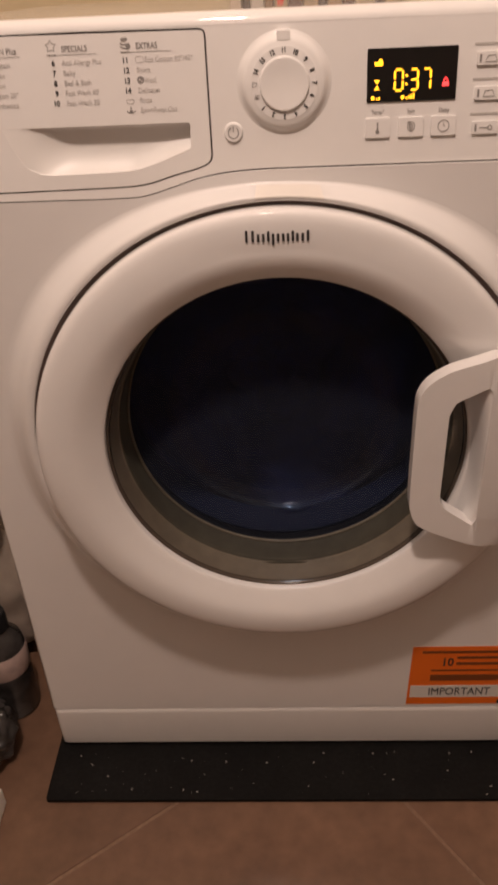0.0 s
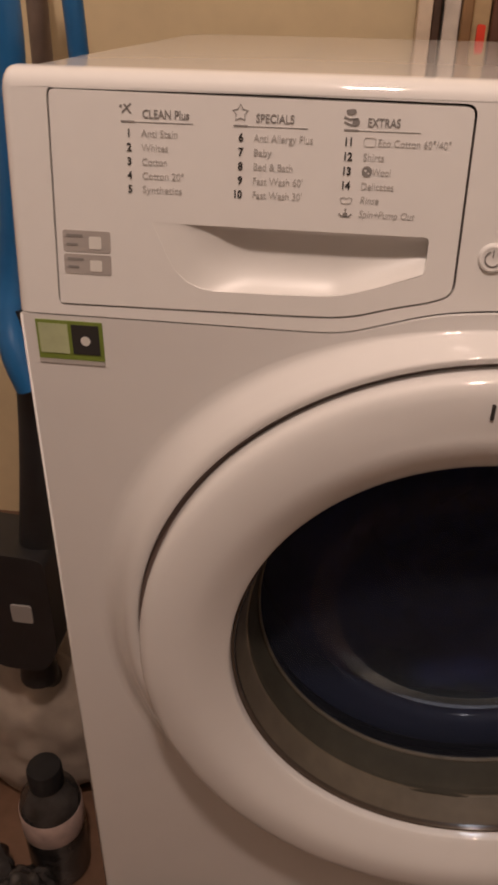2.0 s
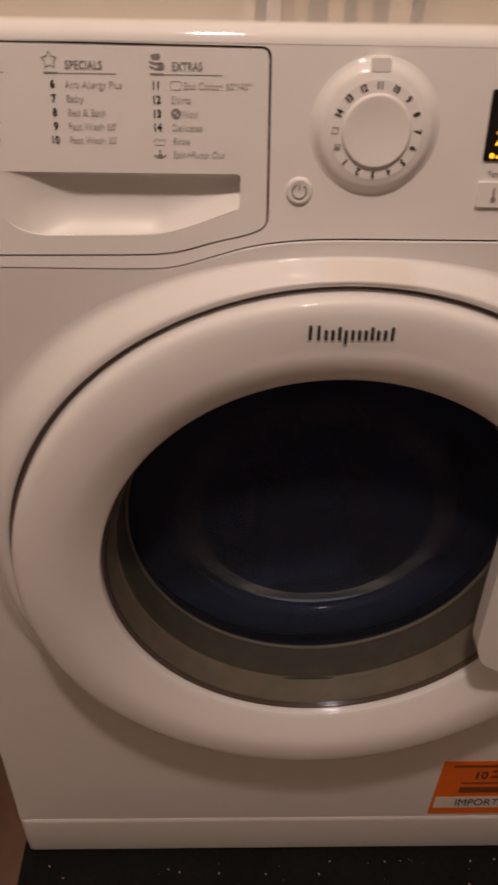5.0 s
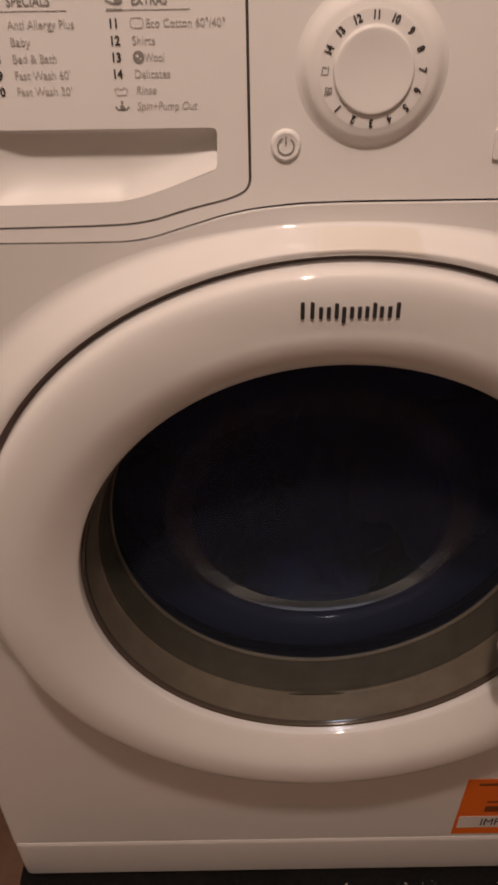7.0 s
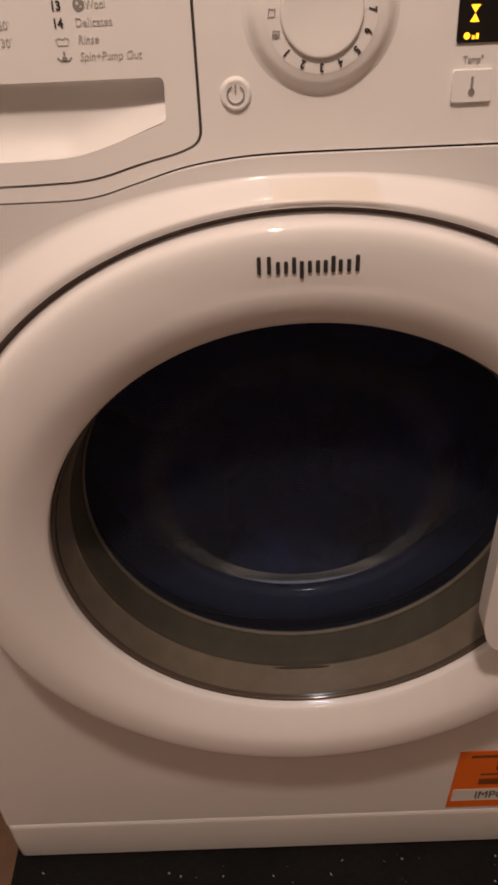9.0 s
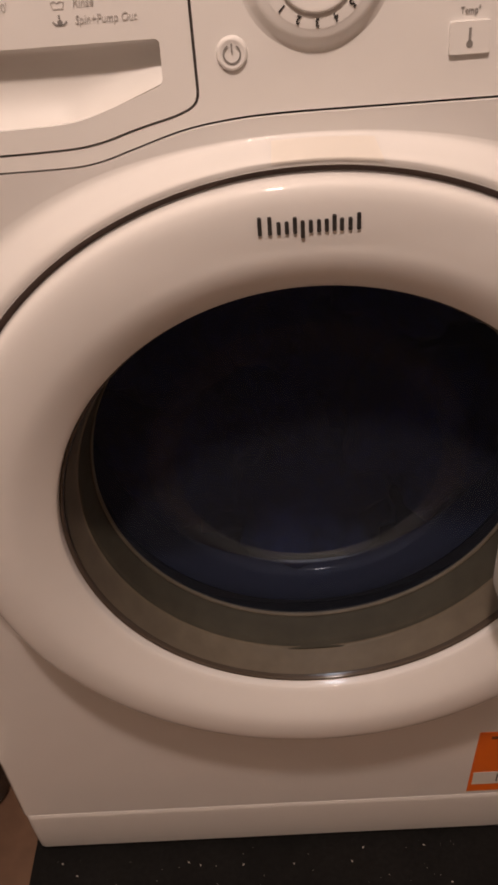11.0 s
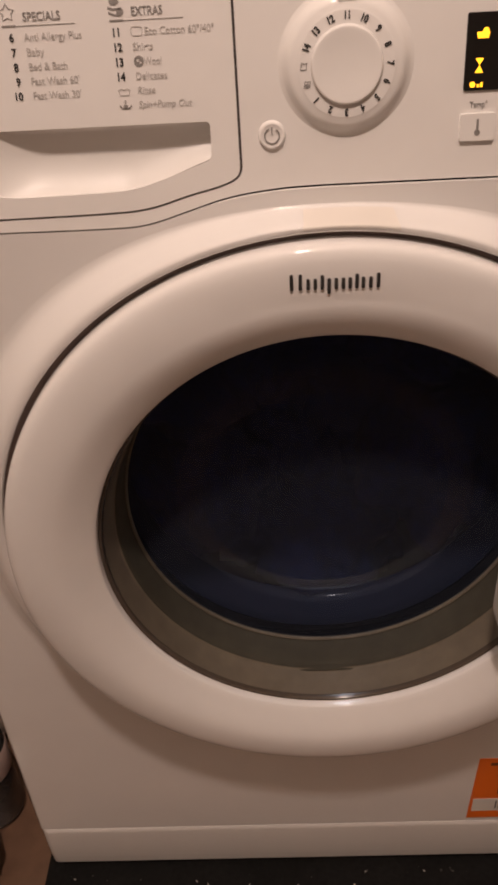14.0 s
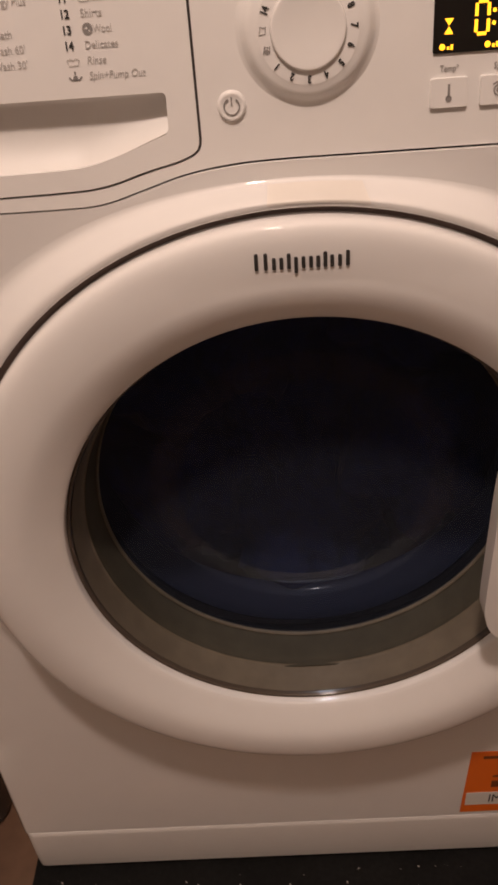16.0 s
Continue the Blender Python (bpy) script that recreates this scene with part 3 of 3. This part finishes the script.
    prof = [(0.0078, 0.0006), (0.0074, -0.0008), (0.0068, -0.0017), (0.0060, -0.0020), (0.0052, -0.0018), (0.0030, -0.0015), (0.0, -0.0014)]
    power = part("power_button", on_console(lathe(curve_through(prof, 2), 40, px, pz)), PLASTIC, machine)
    ring = [(px + 0.0040 * math.cos(radians(a)), pz + 0.0040 * math.sin(radians(a))) for a in range(115, 426, 15)]
    part("power_icon", on_console(join(stroke(ring, 0.0007, 0.0022), stroke([(px, pz + 0.0008), (px, pz + 0.0046)], 0.0007, 0.0022))), GREY_INK, power, smooth=0)


def door():
    prof = [(0.2285, 0.001), (0.2312, -0.004), (0.2319, -0.019), (0.2314, -0.0292), (0.2294, -0.0352), (0.2255, -0.0388), (0.2205, -0.0406), (0.2130, -0.0416), (0.2050, -0.0416), (0.1985, -0.0406), (0.1930, -0.0386), (0.1872, -0.0356), (0.1815, -0.0322), (0.1766, -0.0292), (0.1737, -0.0271), (0.1722, -0.0242), (0.1716, -0.009)]

    def oval(bm, inner=0.0):
        # the opening is drawn in a little on the hinge side and up at its top
        for v in bm.verts:
            r, dz = math.hypot(v.co.x, v.co.z - ZC), v.co.z - ZC
            w = min(1.0, max(0.0, (0.200 - r) / 0.026)) * min(1.0, max(0.0, (r - inner) / 0.035))
            v.co.x += 0.0040 * w * max(0.0, -v.co.x / r)
            v.co.y += 0.0040 * w * max(0.0, dz / r)
            v.co.z += 0.0010 * w * max(0.0, dz / r)
        return bm

    def leaning(bm):
        # the ring stands out less towards its top
        for v in bm.verts:
            inner = min(1.0, max(0.0, (0.200 - math.hypot(v.co.x, v.co.z - ZC)) / 0.026))
            k = 1 - (0.5 - 0.36 * inner) * min(1.0, max(0.0, (v.co.z - ZC + 0.03) / 0.23)) ** 1.2
            if v.co.y < -0.020:
                v.co.y = -0.020 + (v.co.y + 0.020) * k
        return bm

    ring = part("door", oval(leaning(lathe(curve_through(prof, 3), 192))), DOOR_WHITE, machine, "round white door ring, closed")
    ring.location.y = YF
    part("rim_seal", oval(lathe(curve_through([(0.1722, -0.0195), (0.1712, -0.0208), (0.1699, -0.0200), (0.1692, -0.0175), (0.1692, -0.0140)], 3), 128)), RIM_BROWN, ring, "thin dark brown rim round the glass")
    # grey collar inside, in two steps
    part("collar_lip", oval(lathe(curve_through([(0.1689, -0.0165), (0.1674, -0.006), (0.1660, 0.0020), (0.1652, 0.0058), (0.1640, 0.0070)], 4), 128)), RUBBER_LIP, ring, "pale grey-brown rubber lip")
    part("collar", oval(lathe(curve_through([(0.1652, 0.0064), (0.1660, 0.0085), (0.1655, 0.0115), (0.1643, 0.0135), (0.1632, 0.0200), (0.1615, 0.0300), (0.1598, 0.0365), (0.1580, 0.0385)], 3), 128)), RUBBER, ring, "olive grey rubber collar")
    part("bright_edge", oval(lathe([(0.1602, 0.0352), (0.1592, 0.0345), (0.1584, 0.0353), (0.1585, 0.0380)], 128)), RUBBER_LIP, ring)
    bm = plate(rounded(box_outline(-0.024, 0.024, 0.0, 0.006), 0.0028, 4), (), 0, 0.0012)
    for v in bm.verts:
        v.co = (v.co.x, 0.0050 + v.co.z, ZC - math.sqrt(0.1662 ** 2 - v.co.x ** 2) + 0.0012 - v.co.y)
    part("drain_slot", bm, RUBBER, ring)
    part("glass_brim", oval(lathe(curve_through([(0.1590, 0.0374), (0.1500, 0.0385), (0.1300, 0.0395), (0.1165, 0.0402)], 4), 128), 0.1165), GLASS, ring).visible_shadow = False

    def slanted(bm):
        # the bowl is deeper towards its lower side
        for v in bm.verts:
            w = min(1.0, max(0.0, 0.5 - (v.co.z - ZC) / 0.24))
            v.co.y = 0.0402 + (v.co.y - 0.0402) * (0.04 + 0.96 * w ** 4)
        return bm

    part("glass_ridge", slanted(lathe(curve_through([(0.1165, 0.0402), (0.1158, 0.0420), (0.1150, 0.0440), (0.1142, 0.0458), (0.1128, 0.0474), (0.1108, 0.0484), (0.1080, 0.0489), (0.0960, 0.0490)], 4), 128)), RIDGE, ring).visible_shadow = False
    bowl = part("glass_bowl", slanted(lathe(curve_through([(0.0960, 0.0490), (0.0700, 0.0488), (0.0350, 0.0486), (0.0, 0.0485)], 4), 128)), GLASS, ring, "dark curved door glass")
    bowl.visible_shadow = False
    # grip on the right of the ring: a bar that stands off the glass
    edge = [(0.2290 * math.cos(radians(a)), ZC + 0.2290 * math.sin(radians(a))) for a in range(-26, 29, 3)]
    corner = curve_through([(0.1790, 0.5935), (0.1500, 0.5855), (0.1360, 0.5790), (0.1255, 0.5710), (0.1190, 0.5610), (0.1163, 0.5480), (0.1160, 0.5000), (0.1163, 0.4480), (0.1182, 0.4340), (0.1225, 0.4225), (0.1310, 0.4140), (0.1560, 0.4020), (0.1870, 0.3890)], 4)
    outer = [*edge, *corner]
    hole = rounded([(0.1445, 0.5400), (0.1490, 0.5520), (0.1765, 0.5665), (0.1800, 0.5600), (0.1800, 0.4240), (0.1765, 0.4175), (0.1490, 0.4380), (0.1440, 0.4480)], [0.004, 0.004, 0.004, 0.004, 0.004, 0.004, 0.004, 0.004], 4)

    def stand_off(x, z):
        return -0.0560 + 0.012 * max(0.0, (math.hypot(x, z - ZC) - 0.19) / 0.040) ** 2

    bm = plate(outer, [hole], 0, 0.0150)
    for v in bm.verts:
        v.co.y += stand_off(v.co.x, v.co.z)
    grip = part("door_handle", bm, DOOR_WHITE, ring, "white loop door handle")
    soften = bmesh.new()
    soften.from_mesh(grip.data)
    weight = soften.edges.layers.float.new("bevel_weight_edge")
    for e in soften.edges:
        root = all(0.1755 < v.co.x < 0.1815 and 0.416 < v.co.z < 0.568 for v in e.verts)
        e[weight] = 1.0 if e.calc_face_angle(0.0) > 0.87 and not root else 0.0
    soften.to_mesh(grip.data)
    soften.free()
    bevel(grip, 0.0028, 4)
    grip.modifiers["bevel"].limit_method = "WEIGHT"
    # root of the grip: a hollow that falls from its face to the rim behind the loop
    bm = bmesh.new()
    rows = []
    for i in range(33):
        z = 0.4110 + 0.1620 * i / 32
        end = math.sqrt(0.1722 ** 2 - (z - ZC) ** 2)
        row = []
        for j in range(17):
            u = j / 16
            x = 0.1815 + (end - 0.1815) * u
            fall = (1 - math.cos(math.pi * u)) / 2
            row.append(bm.verts.new((x, stand_off(0.1815, z) + 0.0003 + 0.031 * fall, z)))
        rows.append(row)
    for p, q in zip(rows, rows[1:]):
        for k in range(16):
            bm.faces.new((p[k], p[k + 1], q[k + 1], q[k]))
    part("grip_hollow", bm, DOOR_WHITE, ring, smooth=60)
    # maker's mark: plain dark bars
    for x, low, hgt in ((-0.0262, 0, 0.0092), (-0.0212, 0, 0.0092), (-0.0168, 0, 0.0064), (-0.0128, 0, 0.0064), (-0.0088, 0, 0.0084), (-0.0050, -0.0026, 0.0090), (-0.0010, 0, 0.0064), (0.0030, 0, 0.0064), (0.0068, 0, 0.0064), (0.0106, 0, 0.0084), (0.0142, 0, 0.0064), (0.0184, 0, 0.0064), (0.0226, 0, 0.0084)):
        bm = plate(rounded(box_outline(x, x + 0.0020, low, hgt + low), 0.0007, 3), (), 0, 0.0018)
        for v in bm.verts:
            v.co.y, v.co.z = v.co.y - 0.0318, 0.6912 + v.co.z
        part("maker_mark", bm, INK, ring, smooth=0)


def stickers():
    s = part("orange_sticker", plate([(0.1440, 0.0872), (0.286, 0.0872), (0.286, 0.1882), (0.1465, 0.1882)], (), 0.0006, 0.0005), ORANGE, machine, "bright orange paper sticker with a white band", smooth=0)
    s.location.y = YP
    part("sticker_band", plate(box_outline(0.1475, 0.286, 0.1000, 0.1212), (), 0.0010, 0.0003), PAPER, s, smooth=0)
    part("sticker_word", words("IMPORTANT", 0.1690, 0.1050, 0.0185, 0.0014, 0.72), INK, s, smooth=0)
    part("sticker_word", words("10", 0.1810, 0.1565, 0.0185, 0.0010, 0.8, bold=0.0003), INK, s, smooth=0)
    for x0, x1, z0, z1 in ((0.158, 0.28, 0.1775, 0.1815), (0.199, 0.28, 0.1680, 0.1720), (0.199, 0.28, 0.1575, 0.1620), (0.170, 0.25, 0.1470, 0.1495), (0.170, 0.266, 0.1300, 0.1405)):
        part("sticker_bar", plate(box_outline(x0, x1, z0, z1), (), 0.0010, 0.0003), material("brown_ink", (0.20, 0.055, 0.012), 0.5), s, smooth=0)
    part("sticker_bar", plate(box_outline(0.2540, 0.286, 0.0880, 0.0945), (), 0.0010, 0.0003), INK, s, smooth=0)
    g = part("green_sticker", plate(box_outline(-0.2885, -0.2478, 0.6915, 0.7165), (), 0.0006, 0.0005), GREEN, machine, "small green energy sticker with a black square", smooth=0)
    g.location.y = YP
    part("sticker_field", plate(box_outline(-0.2870, -0.2690, 0.6955, 0.7145), (), 0.0010, 0.0003), PALE_GREEN, g, smooth=0)
    part("sticker_field", plate(box_outline(-0.2668, -0.2500, 0.6955, 0.7145), (), 0.0010, 0.0003), INK, g, smooth=0)
    part("sticker_drop", plate(circle(-0.2585, 0.7045, 0.0030, 14), (), 0.0013, 0.0002), PAPER, g, smooth=0)
    part("sticker_foot", plate(box_outline(-0.2885, -0.2478, 0.6885, 0.6913), (), 0.0006, 0.0005), PALE_INK, g, smooth=0)


def tub_and_drum():
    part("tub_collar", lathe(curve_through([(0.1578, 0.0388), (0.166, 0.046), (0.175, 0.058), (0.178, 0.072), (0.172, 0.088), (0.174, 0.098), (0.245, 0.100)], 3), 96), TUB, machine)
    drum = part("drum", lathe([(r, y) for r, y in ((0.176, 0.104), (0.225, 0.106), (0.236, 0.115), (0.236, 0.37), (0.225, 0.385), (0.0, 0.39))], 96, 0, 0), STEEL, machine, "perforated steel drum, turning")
    drum.location = (0, 0, ZC)
    for k in range(3):
        a = 2 * math.pi * k / 3 + 0.4
        bm = plate(rounded([(-0.02, 0), (0.02, 0), (0.008, 0.045), (-0.008, 0.045)], 0.006), (), 0, 0.20)
        for v in bm.verts:
            x, z = v.co.x, 0.236 - v.co.z
            v.co = (x * math.cos(a) + z * math.sin(a), v.co.y + 0.14, -x * math.sin(a) + z * math.cos(a))
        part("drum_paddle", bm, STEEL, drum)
    return drum


machine_body()
control_panel()
detergent_drawer()
programme_dial()
display_and_buttons()
door()
stickers()
drum = tub_and_drum()


# ---- the laundry in the drum ----
def garment(angle, r, y, size, mat, label, seed):
    a = radians(angle)
    ob = part("garment", lump(r * math.cos(a), y, r * math.sin(a), *size, 0.35, 2.2, seed), mat, None, smooth=-1)
    ob.location = (0, 0, ZC)
    return tagged(ob, label, "laundry", "laundry in the drum")


laundry = [garment(205, 0.158, 0.150, (0.042, 0.040, 0.048), MAROON, "crumpled dark red garment tumbling in the drum", 1.3)]
for k, (angle, r, y, size) in enumerate([(20, 0.135, 0.18, (0.095, 0.075, 0.09)), (85, 0.135, 0.18, (0.10, 0.075, 0.09)), (150, 0.15, 0.20, (0.08, 0.07, 0.08)), (262, 0.145, 0.175, (0.085, 0.07, 0.085)), (320, 0.135, 0.18, (0.095, 0.075, 0.095)), (60, 0.03, 0.235, (0.14, 0.08, 0.14)), (230, 0.09, 0.22, (0.10, 0.07, 0.10))]):
    laundry.append(garment(angle, r, y, size, NAVY, "crumpled navy blue garment tumbling in the drum", 3.1 * k + 2))

# ---- mat and floor ----
mat_bm = plate(rounded([(-0.304, -0.086), (0.304, -0.086), (0.305, 0.54), (-0.303, 0.54)], 0.004), (), 0, 0.005)
for v in mat_bm.verts:
    x, y, z = v.co
    v.co = (x, z, 0.006 - y)
tagged(bevel(part("mat", mat_bm, MAT, None), 0.0012, 2), "thin black rubber mat with pale lint, under the washing machine", "mat")


lint = bmesh.new()
for k in range(80):
    x, y, s = random.uniform(-0.29, 0.29), random.uniform(-0.083, -0.016), random.choice((0.0003, 0.0004, 0.0005, 0.0006, 0.0013))
    a = random.uniform(0, 6.28)
    vs = [lint.verts.new((x + s * math.cos(a + q) * m, y + s * math.sin(a + q) * m, 0.0064 + 0.0004 * (n % 2))) for n, (q, m) in enumerate(((0, 1.4), (1.4, 0.6), (3.0, 1.1), (4.6, 0.5)))]
    lint.faces.new(vs)
tagged(part("lint", lint, LINT, None, smooth=0), "scattered pale lint flecks on the black mat", "lint", kind="stuff")


# ---- boards leaning behind the machine ----
def board(x0, x1, height, colour, depth, lean):
    wood = material("board_wood", colour, 0.55, grain=0.2, stain=0.25, scale=30, bump=0.15)
    bm = block(x0, x1, 0.56 + lean, 0.56 + lean + depth, 0.0, height)
    for v in bm.verts:
        v.co.y += 0.03 * v.co.z
    return bevel(tagged(part("board", bm, wood, None), "narrow wooden board standing on end against the wall", "board", "boards against the wall"), 0.002, 2)


for x0, x1, height, colour, depth, lean in [(-0.060, -0.044, 1.30, (0.62, 0.50, 0.38), 0.05, 0.0), (-0.043, -0.033, 1.25, (0.07, 0.035, 0.02), 0.05, 0.02), (-0.031, -0.013, 1.28, (0.52, 0.46, 0.40), 0.05, 0.01),
                                            (-0.012, 0.000, 1.22, (0.22, 0.12, 0.05), 0.05, 0.0), (0.001, 0.020, 1.30, (0.46, 0.32, 0.17), 0.06, 0.012), (0.021, 0.040, 1.24, (0.10, 0.04, 0.02), 0.05, 0.004),
                                            (0.041, 0.062, 1.30, (0.48, 0.34, 0.19), 0.05, 0.01), (0.063, 0.074, 1.26, (0.06, 0.03, 0.018), 0.05, 0.016), (0.075, 0.094, 1.28, (0.42, 0.28, 0.15), 0.05, 0.002),
                                            (0.095, 0.112, 1.25, (0.12, 0.05, 0.025), 0.05, 0.01), (0.113, 0.140, 1.30, (0.55, 0.43, 0.28), 0.05, 0.006), (0.141, 0.153, 1.25, (0.07, 0.035, 0.02), 0.05, 0.0), (0.154, 0.172, 1.27, (0.45, 0.31, 0.18), 0.05, 0.008)]:
    board(x0, x1, height, colour, depth, lean)
tag_bm = plate(rounded(box_outline(0.005, 0.014, 0.780, 0.835), 0.003, 3), (), -0.574, 0.006)
tagged(part("clip", tag_bm, material("red_plastic", (0.75, 0.06, 0.03), 0.4), None), "small red plastic clip on a wooden board", "clip")

# ---- things beside the machine ----
BLACK = material("black_plastic", (0.014, 0.014, 0.016), 0.42, grain=0.2, scale=60, bump=0.05)
BLUE = material("blue_plastic", (0.015, 0.13, 0.34), 0.38, grain=0.1, stain=0.15, scale=40)
POLE = material("grey_brown_metal", (0.20, 0.15, 0.125), 0.4, grain=0.15, stain=0.2, scale=50)
BAG = material("clear_plastic_bag", (0.46, 0.39, 0.33), 0.36, grain=0.15, stain=0.35, scale=28, bump=0.35)
DARK_BAG = material("dark_plastic_wrap", (0.05, 0.046, 0.045), 0.22, grain=0.5, stain=0.5, scale=40, bump=0.7)
PINK = material("pale_pink_label", (0.55, 0.42, 0.38), 0.45, grain=0.2, stain=0.3, scale=60, bump=0.2)


def vacuum_cleaner():
    v = tagged(new("vacuum_cleaner"), "black upright vacuum cleaner with a blue hose beside the machine", "vacuum cleaner")
    body = [(-0.475, 0.322), (-0.440, 0.300), (-0.420, 0.286), (-0.378, 0.286), (-0.362, 0.312), (-0.360, 0.330), (-0.360, 0.432), (-0.475, 0.438)]
    bm = plate(rounded(body, 0.012, 4), (), -0.095, 0.06)
    bevel(part("motor_housing", bm, BLACK, v), 0.008, 3)
    bevel(part("grey_button", plate(rounded(box_outline(-0.400, -0.379, 0.353, 0.375), 0.003, 3), (), -0.0935, 0.004), material("grey_plastic", (0.30, 0.28, 0.27), 0.45), v, "square grey button"), 0.001, 2)
    part("upper_housing", tube(curve_through([(-0.378, 0.125, 0.42), (-0.370, 0.125, 0.48), (-0.361, 0.125, 0.56), (-0.353, 0.125, 0.665)], 4), [0.0175 - 0.0004 * k for k in range(13)], 16), BLACK, v)
    part("neck", tube([(-0.397, 0.125, 0.300), (-0.397, 0.125, 0.272), (-0.398, 0.125, 0.26), (-0.399, 0.125, 0.246)], [0.015, 0.014, 0.019, 0.020], 16), BLACK, v)
    part("floor_tube", tube([(-0.399, 0.130, 0.25), (-0.400, 0.270, 0.02)], 0.014, 12), BLACK, v)
    part("floor_head", tube([(-0.46, 0.28, 0.016), (-0.34, 0.28, 0.016)], 0.0155, 12), BLACK, v)
    part("hose", tube(curve_through([(-0.352, 0.105, 0.605), (-0.360, 0.106, 0.632), (-0.366, 0.118, 0.656), (-0.364, 0.130, 0.69), (-0.352, 0.130, 0.76), (-0.343, 0.130, 0.85), (-0.345, 0.132, 0.95), (-0.370, 0.18, 1.06), (-0.400, 0.34, 1.08), (-0.420, 0.45, 1.00), (-0.420, 0.48, 0.90), (-0.416, 0.48, 0.81), (-0.412, 0.47, 0.70), (-0.40, 0.36, 0.45)], 5), 0.0112, 12), BLUE, v, "bright blue flexible hose")


vacuum_cleaner()
pole = tagged(new("broom"), "grey-brown broom pole leaning against the wall", "broom")
part("stick", tube([(-0.500, 0.55, 0.04), (-0.502, 0.60, 0.87)], 0.013, 14), POLE, pole)
part("grip", tube([(-0.502, 0.599, 0.850), (-0.5025, 0.610, 1.05), (-0.5025, 0.611, 1.07)], [0.0150, 0.0150, 0.007], 14), BLACK, pole, "dark rubber grip")
part("brush_head", block(-0.58, -0.42, 0.53, 0.57, 0.0, 0.045), BLACK, pole)

tagged(part("plastic_bag", lump(-0.435, 0.178, 0.128, 0.110, 0.060, 0.142, 0.13, 1.5, 4.4, 5), BAG, None, smooth=-1), "crumpled pale clear plastic bag beside the machine", "plastic bag")
tagged(part("plastic_bag", lump(-0.392, -0.012, 0.040, 0.040, 0.042, 0.046, 0.2, 1.6, 9.2, 5), DARK_BAG, None, smooth=-1), "dark crumpled plastic wrapping on the floor", "plastic bag")
tagged(part("plastic_bag", lump(-0.475, 0.00, 0.046, 0.06, 0.06, 0.055, 0.2, 1.8, 6.1, 5), DARK_BAG, None, smooth=-1), "dark crumpled plastic wrapping on the floor", "plastic bag")


def bottle(x, y):
    o = tagged(new("bottle"), "dark plastic bottle with a pale pink label and black cap", "bottle")
    o.location = (x, y, 0)

    def turn(profile):
        bm = lathe([(r, -h) for r, h in profile], 32, 0, 0)
        for v in bm.verts:
            v.co = (v.co.x, v.co.z, -v.co.y)
        return bm

    part("bottle_body", turn([(0.0, 0.0), (0.030, 0.0), (0.033, 0.006), (0.033, 0.115), (0.030, 0.130), (0.016, 0.148), (0.014, 0.152), (0.0, 0.153)]), DARK_BAG, o)
    part("bottle_label", turn([(0.0334, 0.080), (0.0338, 0.081), (0.0338, 0.116), (0.0330, 0.1175)]), PINK, o)
    part("bottle_cap", turn([(0.0, 0.176), (0.017, 0.176), (0.0185, 0.172), (0.0185, 0.150), (0.014, 0.148)]), BLACK, o)


bottle(-0.382, 0.066)
bevel(tagged(part("carton", block(-0.440, -0.354, -0.150, -0.085, 0.0, 0.030), PAPER, None), "small white cardboard carton on the floor", "carton"), 0.002, 2)

# ---- floor tiles, laid askew to the walls ----
TURN_TILES, SIDE, CORNER = radians(36.3), 0.45, Vector((0.0406, 0.0475))


def clipped(poly, x0, x1, y0, y1):
    for axis, bound, sign in ((0, x0, 1), (0, x1, -1), (1, y0, 1), (1, y1, -1)):
        out = []
        for a, b in zip(poly, poly[1:] + poly[:1]):
            da, db = sign * (a[axis] - bound), sign * (b[axis] - bound)
            if da >= 0:
                out.append(a)
            if (da >= 0) != (db >= 0):
                k = da / (da - db)
                out.append((a[0] + k * (b[0] - a[0]), a[1] + k * (b[1] - a[1])))
        poly = out
        if not poly:
            break
    return poly


for i in range(-12, 13):
    for j in range(-12, 13):
        g, e = 0.0020, 0.0005
        tile = []
        for inset, z in ((g, -0.0045), (g, -e), (g + e, 0.0)):
            quad = []
            for du, dv in ((inset, inset), (SIDE - inset, inset), (SIDE - inset, SIDE - inset), (inset, SIDE - inset)):
                u, w = i * SIDE + du, j * SIDE + dv
                quad.append((CORNER.x + u * math.cos(TURN_TILES) - w * math.sin(TURN_TILES), CORNER.y + u * math.sin(TURN_TILES) + w * math.cos(TURN_TILES)))
            tile.append((clipped(quad, LEFT_X, RIGHT_X, FRONT, BACK), z))
        if min(len(p) for p, z in tile) < 3 or len({len(p) for p, z in tile}) > 1:
            continue
        bm = bmesh.new()
        rings = [[bm.verts.new((x, y, z)) for x, y in p] for p, z in tile]
        for a, b in zip(rings, rings[1:]):
            for k in range(len(a)):
                bm.faces.new((a[k], a[(k + 1) % len(a)], b[(k + 1) % len(a)], b[k]))
        bm.faces.new(rings[-1])
        part("tile", bm, TILE, floor, smooth=0)


def motions():
    turns = [(t / 10, 205 + 514.286 * (t / 10 - 5.1)) for t in range(0, 53)]
    at, speed = turns[-1][1], 514.286
    for t in range(53, 68):
        speed *= 0.80
        at += speed * 0.1
        turns.append((t / 10, at))
    turns.append((16.0, at))
    for ob in (drum, *laundry):
        walk(ob, [(t, pose(0, YF, ZC, 0, -(a - 205), 0)) for t, a in turns])


motions()
